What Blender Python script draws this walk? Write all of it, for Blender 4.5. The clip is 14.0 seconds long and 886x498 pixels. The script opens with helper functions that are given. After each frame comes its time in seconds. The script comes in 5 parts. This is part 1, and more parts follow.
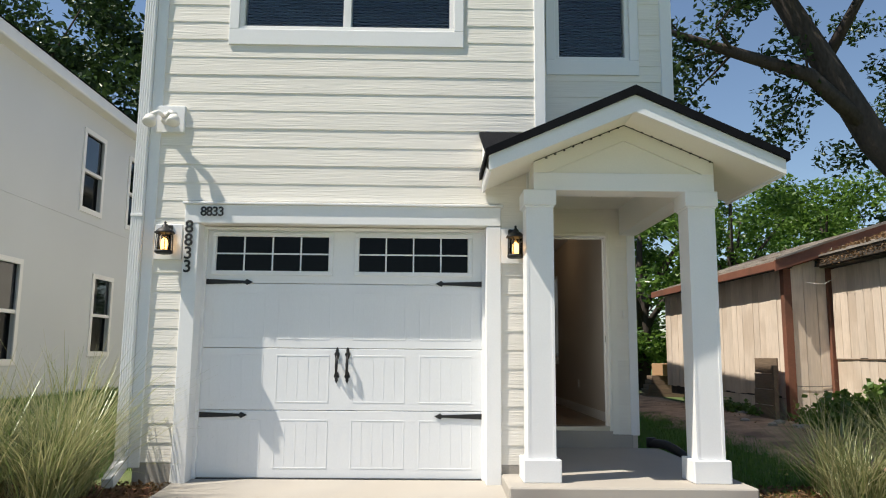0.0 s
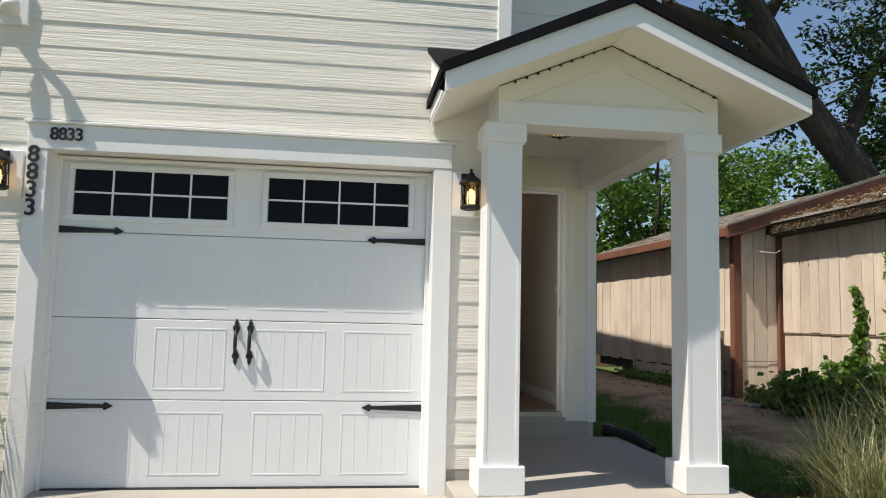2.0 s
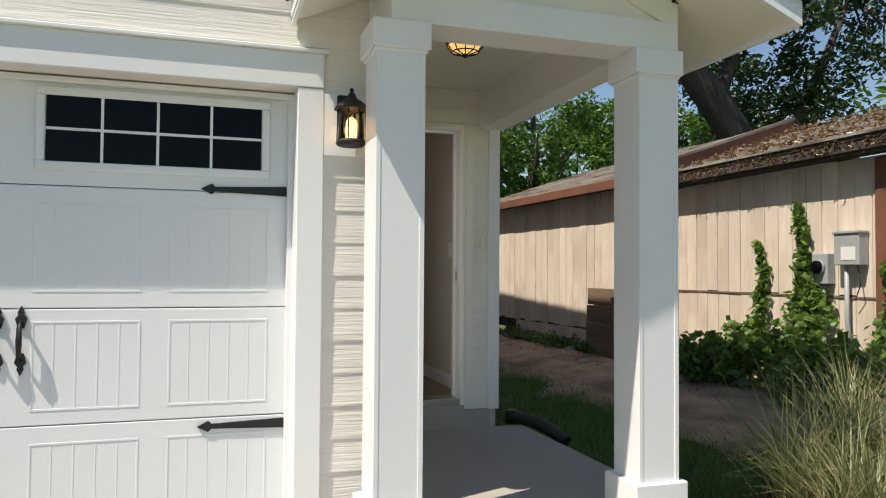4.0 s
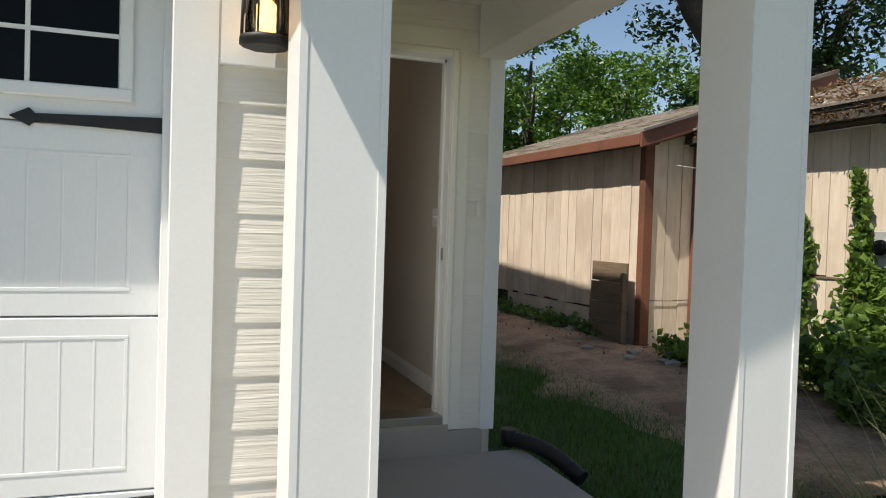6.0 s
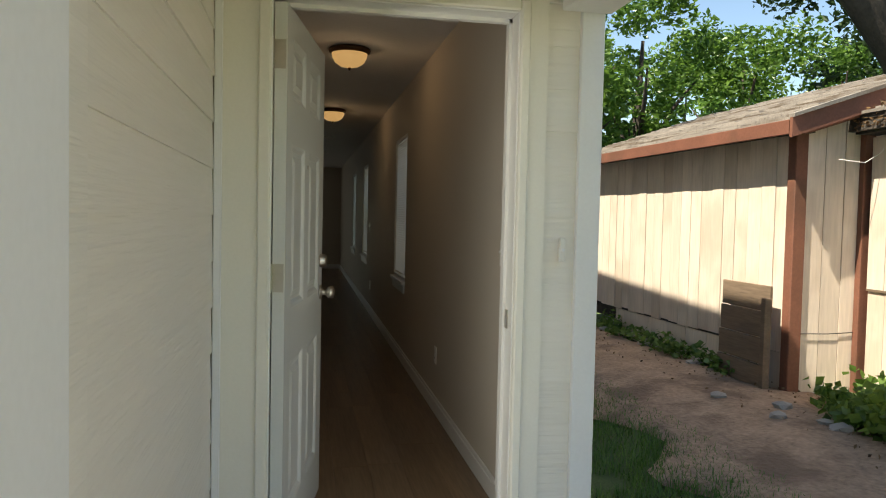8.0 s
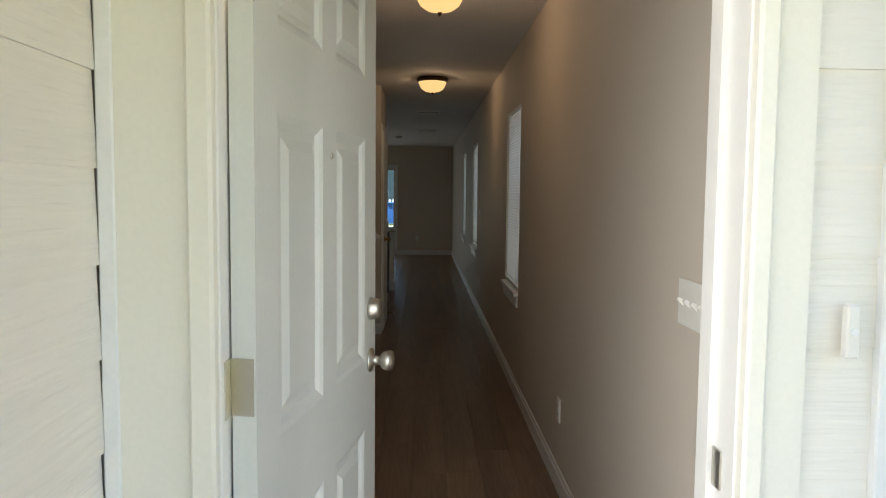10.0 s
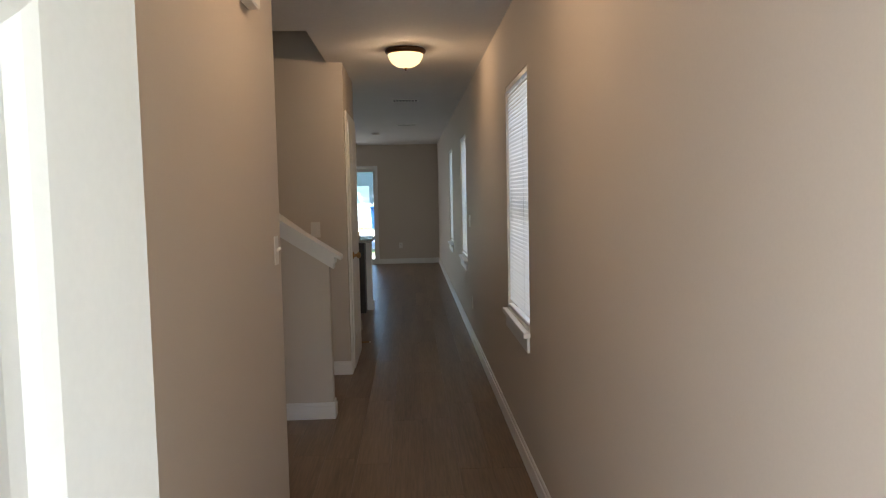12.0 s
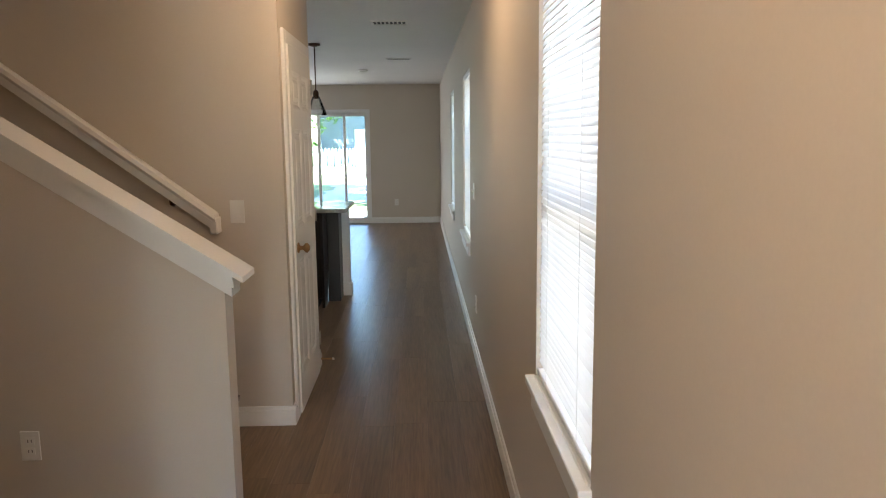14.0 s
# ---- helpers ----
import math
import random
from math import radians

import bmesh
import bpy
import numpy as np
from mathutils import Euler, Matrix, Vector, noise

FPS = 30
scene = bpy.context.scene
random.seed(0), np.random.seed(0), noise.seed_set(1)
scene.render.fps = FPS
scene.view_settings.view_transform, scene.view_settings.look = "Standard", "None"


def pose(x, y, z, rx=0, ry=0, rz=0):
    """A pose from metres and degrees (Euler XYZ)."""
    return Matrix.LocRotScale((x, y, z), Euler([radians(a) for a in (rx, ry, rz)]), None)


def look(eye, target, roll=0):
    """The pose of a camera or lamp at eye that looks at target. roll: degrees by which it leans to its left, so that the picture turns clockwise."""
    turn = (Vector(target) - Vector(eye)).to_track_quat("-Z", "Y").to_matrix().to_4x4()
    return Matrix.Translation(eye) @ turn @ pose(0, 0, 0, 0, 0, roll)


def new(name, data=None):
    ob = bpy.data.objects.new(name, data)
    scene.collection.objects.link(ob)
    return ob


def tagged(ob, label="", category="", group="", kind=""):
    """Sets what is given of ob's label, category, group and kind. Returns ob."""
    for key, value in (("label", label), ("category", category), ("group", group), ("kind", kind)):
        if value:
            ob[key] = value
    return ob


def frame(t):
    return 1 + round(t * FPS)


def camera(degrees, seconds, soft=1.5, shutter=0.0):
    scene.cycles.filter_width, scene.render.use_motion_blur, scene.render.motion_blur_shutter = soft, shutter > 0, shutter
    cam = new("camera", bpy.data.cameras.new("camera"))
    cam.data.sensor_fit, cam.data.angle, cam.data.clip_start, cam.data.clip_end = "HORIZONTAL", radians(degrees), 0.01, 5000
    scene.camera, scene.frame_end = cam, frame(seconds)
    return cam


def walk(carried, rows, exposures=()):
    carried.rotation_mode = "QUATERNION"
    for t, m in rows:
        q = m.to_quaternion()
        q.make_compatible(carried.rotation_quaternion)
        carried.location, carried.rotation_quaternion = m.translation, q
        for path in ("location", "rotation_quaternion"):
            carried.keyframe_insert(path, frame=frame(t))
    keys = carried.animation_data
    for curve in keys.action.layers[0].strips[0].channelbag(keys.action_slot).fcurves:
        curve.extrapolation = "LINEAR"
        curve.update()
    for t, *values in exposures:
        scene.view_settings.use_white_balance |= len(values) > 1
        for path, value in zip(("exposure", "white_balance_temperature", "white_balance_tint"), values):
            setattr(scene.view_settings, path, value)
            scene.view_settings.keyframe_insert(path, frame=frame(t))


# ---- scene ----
cam = camera(61.9, 14.0, soft=1.1)
PATH = [
    (0, (1.981, -6.202, 1.055), (2.009, -4.223, 1.342), 0.5),
    (0.5, (1.912, -5.873, 1.044), (1.97, -3.893, 1.317), 0.7),
    (1, (1.807, -5.516, 1.104), (1.923, -3.536, 1.358), 0.9),
    (1.5, (1.845, -5.168, 1.101), (2.032, -3.19, 1.326), 1.3),
    (2, (1.864, -4.848, 1.153), (2.127, -2.874, 1.341), 1.3),
    (2.5, (1.818, -4.471, 1.21), (2.173, -2.508, 1.352), 1.2),
    (3, (1.867, -4.148, 1.199), (2.311, -2.201, 1.313), 0.9),
    (3.5, (1.969, -3.802, 1.268), (2.508, -1.877, 1.351), 0.5),
    (4, (2.031, -3.501, 1.289), (2.645, -1.599, 1.35), 0.4),
    (6.5, (2.703, -1.821, 1.466), (3.353, 0.069, 1.399), 1.9),
    (7, (2.919, -1.478, 1.547), (3.507, 0.432, 1.473), 1.1),
    (7.5, (3.008, -1.099, 1.594), (3.495, 0.84, 1.51), 0.82),
    (8, (3.123, -0.79, 1.629), (3.494, 1.173, 1.544), 1.25),
    (8.5, (3.276, -0.444, 1.679), (3.508, 1.541, 1.611), 1.65),
    (8.7, (3.297, -0.327, 1.683), (3.461, 1.665, 1.619), 2.05),
    (10.8, (3.348, 1.15, 1.768), (3.396, 3.14, 1.575), 0.5),
    (11, (3.338, 1.27, 1.752), (3.413, 3.26, 1.568), 1.2),
    (11.5, (3.407, 1.66, 1.748), (3.501, 3.652, 1.598), -0.6),
    (12, (3.43, 2.077, 1.748), (3.515, 4.07, 1.6), -1.2),
    (12.5, (3.432, 2.561, 1.866), (3.6, 4.538, 1.61), 0.7),
    (13, (3.573, 3.064, 1.859), (3.818, 5.028, 1.571), 0.8),
    (13.5, (3.612, 3.544, 1.842), (3.775, 5.516, 1.553), 0.2),
    (14, (3.622, 4.096, 1.861), (3.684, 6.072, 1.561), -0.6),
]
EXPOSURES = [(0, 0.38, 6900, 11), (2.0, 0.25, 6950, 11), (4.0, 0.25, 7000, 11), (6.5, 0.32, 7100, 10), (7.5, 0.55, 7300, 10), (8.0, 1.12, 7400, 8), (8.7, 1.75, 7500, 6),
             (9.7, 2.2, 6900, 10), (10.8, 2.55, 6550, 16), (11.5, 2.85, 6850, 18), (12.0, 3.6, 6400, 16), (12.4, 3.95, 8700, 22), (13.0, 4.4, 9100, 23), (13.5, 4.6, 7100, 15),
             (14.0, 4.65, 6250, 13)]
walk(cam, [(t, look(eye, aim, lean)) for t, eye, aim, lean in PATH], EXPOSURES)

# ---- world and sun ----
SUN = Vector((-0.488, -0.185, 0.852)).normalized()
world = bpy.data.worlds.new("world")
scene.world = world
world.use_nodes = True
wn = world.node_tree
sky = wn.nodes.new("ShaderNodeTexSky")
sky.sky_type, sky.sun_disc = "NISHITA", False
sky.sun_elevation = math.asin(SUN.z)
sky.sun_rotation = math.atan2(SUN.x, SUN.y)
sky.dust_density, sky.air_density, sky.ozone_density = 0.1, 1.1, 3.6
wn.links.new(sky.outputs[0], wn.nodes["Background"].inputs[0])
wn.nodes["Background"].inputs[1].default_value = 0.1
sun_data = bpy.data.lights.new("sun", "SUN")
sun_data.energy, sun_data.angle, sun_data.color = 5.0, radians(0.5), (1.0, 0.95, 0.87)
sun = new("sun", sun_data)
sun.matrix_world = look(SUN * 40, (0, 0, 0))



def daylight(x, y, z, w, h, aim, watts, name, spread=180):
    """An area lamp set in an opening, standing in for the sky light through it."""
    d = bpy.data.lights.new(name, "AREA")
    d.shape, d.size, d.size_y, d.energy, d.color, d.spread = "RECTANGLE", w, h, watts, (0.95, 0.98, 1.0), radians(spread)
    new(name, d).matrix_world = look((x, y, z), aim)


for wy in (6.1, 10.13, 12.62):
    daylight(4.17, wy, 1.72, 0.76, 1.22, (0, wy, 1.72), 0.38, "window_daylight")
daylight(0.75, 17.44, 1.3, 1.7, 1.9, (0.75, 0, 1.1), 2.6, "sliding_door_daylight")
# Added fill lamp beside the sky's own light, turned towards the hall's right wall.
daylight(3.43, 1.80, 1.35, 0.80, 1.95, (5.5, 4.4, 1.2), 1.25, "front_door_fill", 150)


# ---- materials ----
def link(nt, a, b):
    nt.links.new(a, b)


def mat(name, color, rough=0.6, metal=0.0, var=0.12, scale=3.0, fine=60.0, bump=0.15, depth=0.002, stretch=(1, 1, 1), spread=0.0, coat=0.0, soil=None, soil_amount=0.0, spec=0.5):
    """Painted, mineral or wooden surface: large stains, fine grain, relief, spread from piece to piece."""
    m = bpy.data.materials.new(name)
    m.use_nodes = True
    nt = m.node_tree
    b = nt.nodes["Principled BSDF"]
    b.inputs["Roughness"].default_value, b.inputs["Metallic"].default_value = rough, metal
    b.inputs["Coat Weight"].default_value = coat
    b.inputs["Specular IOR Level"].default_value = spec
    geo = nt.nodes.new("ShaderNodeNewGeometry")
    info = nt.nodes.new("ShaderNodeObjectInfo")
    shift = nt.nodes.new("ShaderNodeVectorMath")
    shift.operation = "MULTIPLY_ADD"
    link(nt, info.outputs["Random"], shift.inputs[0])
    shift.inputs[1].default_value = (37.0, 21.0, 13.0) if spread else (0, 0, 0)
    link(nt, geo.outputs["Position"], shift.inputs[2])
    squash = nt.nodes.new("ShaderNodeVectorMath")
    squash.operation = "MULTIPLY"
    link(nt, shift.outputs[0], squash.inputs[0])
    squash.inputs[1].default_value = stretch
    big = nt.nodes.new("ShaderNodeTexNoise")
    big.inputs["Scale"].default_value, big.inputs["Detail"].default_value = scale, 4
    link(nt, squash.outputs[0], big.inputs["Vector"])
    small = nt.nodes.new("ShaderNodeTexNoise")
    small.inputs["Scale"].default_value, small.inputs["Detail"].default_value = fine, 3
    link(nt, squash.outputs[0], small.inputs["Vector"])
    mixer = nt.nodes.new("ShaderNodeMath")
    mixer.operation = "MULTIPLY_ADD"
    link(nt, small.outputs[0], mixer.inputs[0])
    mixer.inputs[1].default_value = 0.5
    half = nt.nodes.new("ShaderNodeMath")
    half.operation = "MULTIPLY"
    link(nt, big.outputs[0], half.inputs[0])
    half.inputs[1].default_value = 0.5
    link(nt, half.outputs[0], mixer.inputs[2])
    span = nt.nodes.new("ShaderNodeMapRange")
    link(nt, mixer.outputs[0], span.inputs[0])
    span.inputs[1].default_value, span.inputs[2].default_value = 0.3, 0.7
    span.inputs[3].default_value, span.inputs[4].default_value = 1 - var, 1 + var
    piece = nt.nodes.new("ShaderNodeMapRange")
    link(nt, info.outputs["Random"], piece.inputs[0])
    piece.inputs[3].default_value, piece.inputs[4].default_value = 1 - spread, 1 + spread
    both = nt.nodes.new("ShaderNodeMath")
    both.operation = "MULTIPLY"
    link(nt, span.outputs[0], both.inputs[0])
    link(nt, piece.outputs[0], both.inputs[1])
    tint = nt.nodes.new("ShaderNodeVectorMath")
    tint.operation = "SCALE"
    tint.inputs[0].default_value = color
    link(nt, both.outputs[0], tint.inputs["Scale"])
    out = tint.outputs[0]
    if soil:
        patch = nt.nodes.new("ShaderNodeTexNoise")
        patch.inputs["Scale"].default_value, patch.inputs["Detail"].default_value = scale * 0.6, 8
        link(nt, shift.outputs[0], patch.inputs["Vector"])
        edge = nt.nodes.new("ShaderNodeMapRange")
        link(nt, patch.outputs[0], edge.inputs[0])
        edge.inputs[1].default_value, edge.inputs[2].default_value = 0.5, 0.62
        edge.inputs[4].default_value = soil_amount
        blend = nt.nodes.new("ShaderNodeMix")
        blend.data_type = "RGBA"
        link(nt, edge.outputs[0], blend.inputs["Factor"])
        link(nt, out, blend.inputs[6])
        blend.inputs[7].default_value = (*soil, 1)
        out = blend.outputs[2]
    link(nt, out, b.inputs["Base Color"])
    if bump:
        relief = nt.nodes.new("ShaderNodeBump")
        relief.inputs["Strength"].default_value, relief.inputs["Distance"].default_value = bump, depth
        link(nt, mixer.outputs[0], relief.inputs["Height"])
        link(nt, relief.outputs[0], b.inputs["Normal"])
    return m


def leaf_mat(name, dark, light, through_light=0.45):
    m = bpy.data.materials.new(name)
    m.use_nodes = True
    nt = m.node_tree
    nt.nodes.remove(nt.nodes["Principled BSDF"])
    geo = nt.nodes.new("ShaderNodeNewGeometry")
    ramp = nt.nodes.new("ShaderNodeMix")
    ramp.data_type = "RGBA"
    link(nt, geo.outputs["Random Per Island"], ramp.inputs["Factor"])
    ramp.inputs[6].default_value, ramp.inputs[7].default_value = (*dark, 1), (*light, 1)
    d, t, g = (nt.nodes.new("ShaderNodeBsdf" + k) for k in ("Diffuse", "Translucent", "Glossy"))
    g.inputs["Roughness"].default_value = 0.35
    g.inputs["Color"].default_value = (0.5, 0.55, 0.5, 1)
    link(nt, ramp.outputs[2], d.inputs[0])
    link(nt, ramp.outputs[2], t.inputs[0])
    m1, m2 = nt.nodes.new("ShaderNodeMixShader"), nt.nodes.new("ShaderNodeMixShader")
    m1.inputs[0].default_value = through_light
    link(nt, d.outputs[0], m1.inputs[1])
    link(nt, t.outputs[0], m1.inputs[2])
    m2.inputs[0].default_value = 0.06
    link(nt, m1.outputs[0], m2.inputs[1])
    link(nt, g.outputs[0], m2.inputs[2])
    link(nt, m2.outputs[0], nt.nodes["Material Output"].inputs[0])
    return m


def glow_mat(name, color, strength, base=(0.9, 0.8, 0.6)):
    m = bpy.data.materials.new(name)
    m.use_nodes = True
    b = m.node_tree.nodes["Principled BSDF"]
    b.inputs["Base Color"].default_value = (*base, 1)
    b.inputs["Roughness"].default_value = 0.35
    b.inputs["Emission Color"].default_value = (*color, 1)
    b.inputs["Emission Strength"].default_value = strength
    return m


def glass_mat(name, tint=(0.9, 0.95, 0.95), rough=0.0, clear=0.85):
    """Thin pane: mostly see-through, with a mirror's sheen."""
    m = bpy.data.materials.new(name)
    m.use_nodes = True
    nt = m.node_tree
    nt.nodes.remove(nt.nodes["Principled BSDF"])
    t, g = nt.nodes.new("ShaderNodeBsdfTransparent"), nt.nodes.new("ShaderNodeBsdfGlossy")
    t.inputs[0].default_value = (*tint, 1)
    g.inputs["Roughness"].default_value = rough
    f = nt.nodes.new("ShaderNodeFresnel")
    f.inputs[0].default_value = 1.5
    mx = nt.nodes.new("ShaderNodeMixShader")
    link(nt, f.outputs[0], mx.inputs[0])
    link(nt, t.outputs[0], mx.inputs[1])
    link(nt, g.outputs[0], mx.inputs[2])
    link(nt, mx.outputs[0], nt.nodes["Material Output"].inputs[0])
    return m


SIDING = mat("siding_paint", (0.80, 0.77, 0.70), 0.55, var=0.03, scale=5, fine=34, bump=0.9, depth=0.008, stretch=(0.10, 0.10, 2.6), spread=0.025)
TRIM = mat("trim_paint", (0.80, 0.81, 0.81), 0.45, var=0.03, scale=2, fine=90, bump=0.12, depth=0.001)
SOFFIT = mat("soffit_paint", (0.80, 0.78, 0.70), 0.5, var=0.03, scale=2, fine=90, bump=0.1, depth=0.001)
DOORPAINT = mat("garage_door_paint", (0.78, 0.80, 0.81), 0.4, var=0.03, scale=2, fine=120, bump=0.12, depth=0.001, stretch=(1, 1, 0.3))
ENTRYPAINT = mat("entry_door_paint", (0.70, 0.71, 0.68), 0.35, var=0.03, scale=2, fine=120, bump=0.08, depth=0.001)
BLACK = mat("black_iron", (0.010, 0.010, 0.011), 0.55, var=0.2, scale=8, fine=120, bump=0.2, depth=0.001)
DARKGLASS = mat("dark_window_glass", (0.003, 0.0035, 0.004), 0.08, var=0.05, bump=0, spec=0.12)
SKYGLASS = mat("reflecting_window_glass", (0.006, 0.008, 0.010), 0.03, var=0.05, bump=0, spec=1.0)
DIMBACKING = mat("dim_room_backing", (0.02, 0.028, 0.04), 0.04, var=0.2, scale=5, fine=40, bump=0)
SHINGLE = mat("asphalt_shingle", (0.008, 0.009, 0.011), 0.95, var=0.4, scale=4, fine=150, bump=0.8, depth=0.004, spec=0.1)
OLDSHINGLE = mat("weathered_shingle", (0.26, 0.235, 0.205), 0.95, var=0.35, scale=2, fine=60, bump=0.9, depth=0.008, spread=0.15, soil=(0.09, 0.06, 0.035), soil_amount=0.8)
CONCRETE = mat("concrete", (0.37, 0.345, 0.305), 0.9, var=0.1, scale=1.5, fine=150, bump=0.3, depth=0.002, soil=(0.4, 0.36, 0.3), soil_amount=0.35)
FOUNDATION = mat("grey_block", (0.33, 0.31, 0.28), 0.95, var=0.2, scale=4, fine=80, bump=0.7, depth=0.004)
STUCCO = mat("neighbour_stucco", (0.62, 0.65, 0.67), 0.9, var=0.05, scale=0.6, fine=120, bump=0.4, depth=0.003)
SHEDWOOD = mat("shed_plywood", (0.68, 0.58, 0.48), 0.85, var=0.16, scale=1.6, fine=18, bump=0.5, depth=0.004, stretch=(2.2, 2.2, 0.22), spread=0.07, soil=(0.45, 0.35, 0.26), soil_amount=0.45)
REDWOOD = mat("rust_brown_paint", (0.19, 0.075, 0.045), 0.75, var=0.2, scale=3, fine=50, bump=0.4, depth=0.003, soil=(0.10, 0.05, 0.03), soil_amount=0.5)
OLDWOOD = mat("bare_weathered_wood", (0.19, 0.135, 0.09), 0.9, var=0.3, scale=3, fine=30, bump=0.6, depth=0.004, stretch=(1, 0.2, 2.5), spread=0.12)
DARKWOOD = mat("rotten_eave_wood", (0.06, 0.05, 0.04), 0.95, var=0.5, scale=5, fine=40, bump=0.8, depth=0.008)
DIRT = mat("bare_dirt", (0.40, 0.275, 0.185), 1.0, var=0.42, scale=3.2, fine=26, bump=1.0, depth=0.05, soil=(0.19, 0.125, 0.085), soil_amount=0.85)
MULCH = mat("bark_mulch", (0.16, 0.075, 0.04), 1.0, var=0.5, scale=9, fine=70, bump=1.0, depth=0.02)
BARK = mat("tree_bark", (0.055, 0.045, 0.038), 1.0, var=0.4, scale=3, fine=18, bump=1.0, depth=0.04, stretch=(1, 1, 0.35))
INWALL = mat("interior_wall_paint", (0.60, 0.535, 0.46), 0.7, var=0.025, scale=1.2, fine=160, bump=0.12, depth=0.0012)
INCEIL = mat("ceiling_texture", (0.74, 0.72, 0.69), 0.85, var=0.04, scale=2, fine=45, bump=0.5, depth=0.004)
INTRIM = mat("interior_white_trim", (0.80, 0.79, 0.76), 0.35, var=0.02, scale=2, fine=80, bump=0.05, depth=0.001)
PLANK = mat("vinyl_plank", (0.195, 0.128, 0.078), 0.31, var=0.42, scale=1.1, fine=14, bump=0.12, depth=0.001, stretch=(7, 0.35, 1), spread=0.10, spec=0.42)
STEEL = mat("satin_nickel", (0.55, 0.52, 0.47), 0.28, metal=1.0, var=0.05, bump=0.03, depth=0.0005)
BRONZE = mat("aged_bronze", (0.10, 0.055, 0.03), 0.4, metal=0.9, var=0.15, bump=0.05, depth=0.0005)
BRASS = mat("antique_brass", (0.35, 0.22, 0.10), 0.35, metal=1.0, var=0.1, bump=0.05, depth=0.0005)
CABINET = mat("espresso_cabinet", (0.022, 0.016, 0.013), 0.4, var=0.3, scale=2, fine=40, bump=0.1, depth=0.001, stretch=(3, 3, 0.4))
GRANITE = mat("granite_worktop", (0.42, 0.44, 0.40), 0.12, var=0.45, scale=40, fine=200, bump=0)
PLASTIC = mat("white_plastic", (0.78, 0.76, 0.71), 0.4, var=0.02, bump=0)
VINYL = mat("white_vinyl_frame", (0.80, 0.80, 0.79), 0.4, var=0.02, bump=0)
METERGREY = mat("meter_grey_metal", (0.36, 0.37, 0.37), 0.5, var=0.12, scale=6, bump=0.1, depth=0.001)
RUBBER = mat("black_plastic_pipe", (0.012, 0.012, 0.013), 0.5, var=0.2, bump=0.1, depth=0.001)
BLUEPLASTIC = mat("blue_plastic", (0.02, 0.10, 0.35), 0.5, var=0.05, bump=0)
SLATE = mat("blue_grey_siding", (0.20, 0.23, 0.26), 0.8, var=0.08, stretch=(0.2, 0.2, 3), bump=0.3, depth=0.01)
CARD = mat("cardboard", (0.42, 0.26, 0.14), 0.9, var=0.1, bump=0.1, depth=0.002)
YELLOWBLOCK = mat("tan_block", (0.48, 0.36, 0.18), 0.9, var=0.15, scale=6, bump=0.4, depth=0.004)
GLASS = glass_mat("window_glass")
LANTERNGLASS = glass_mat("seeded_glass", (0.95, 0.93, 0.88), 0.05)
CLEARDOME = glass_mat("clear_lamp_glass", (0.9, 0.92, 0.92), 0.02)
CANDLE = glow_mat("candle_bulb", (1.0, 0.55, 0.16), 3.5)
PORCHGLOW = glow_mat("porch_lamp_glass", (1.0, 0.62, 0.22), 0.75, (0.7, 0.55, 0.3))
DOMEGLOW = glow_mat("hall_lamp_glass", (1.0, 0.60, 0.24), 0.22, (0.6, 0.45, 0.25))
OAKLEAF = leaf_mat("oak_leaves", (0.014, 0.030, 0.010), (0.05, 0.095, 0.026), 0.3)
BRIGHTLEAF = leaf_mat("bright_leaves", (0.05, 0.12, 0.02), (0.17, 0.30, 0.05), 0.5)
VINELEAF = leaf_mat("vine_leaves", (0.07, 0.15, 0.025), (0.22, 0.34, 0.07), 0.5)
WEEDLEAF = leaf_mat("weed_leaves", (0.07, 0.14, 0.025), (0.19, 0.30, 0.065), 0.45)
BLADE = leaf_mat("ornamental_grass_blades", (0.12, 0.17, 0.05), (0.46, 0.44, 0.24), 0.4)
LAWNBLADE = leaf_mat("lawn_blades", (0.06, 0.15, 0.02), (0.15, 0.28, 0.05), 0.4)
DEADLEAF = leaf_mat("dead_leaves", (0.09, 0.045, 0.02), (0.26, 0.16, 0.08), 0.2)

# ground: grass, with bare dirt along the shed and mulch along the front
GROUND = mat("lawn_ground", (0.08, 0.12, 0.035), 1.0, var=0.35, scale=1.2, fine=50, bump=1.0, depth=0.02, soil=(0.12, 0.085, 0.05), soil_amount=0.35)
# blinds: white slats that daylight shines through
BLIND = bpy.data.materials.new("blind_slat")
BLIND.use_nodes = True
_n = BLIND.node_tree
_n.nodes.remove(_n.nodes["Principled BSDF"])
_d, _t, _m = _n.nodes.new("ShaderNodeBsdfDiffuse"), _n.nodes.new("ShaderNodeBsdfTranslucent"), _n.nodes.new("ShaderNodeMixShader")
_d.inputs[0].default_value = (0.86, 0.86, 0.85, 1)
_t.inputs[0].default_value = (0.86, 0.88, 0.90, 1)
_m.inputs[0].default_value = 0.32
link(_n, _d.outputs[0], _m.inputs[1]), link(_n, _t.outputs[0], _m.inputs[2])
link(_n, _m.outputs[0], _n.nodes["Material Output"].inputs[0])


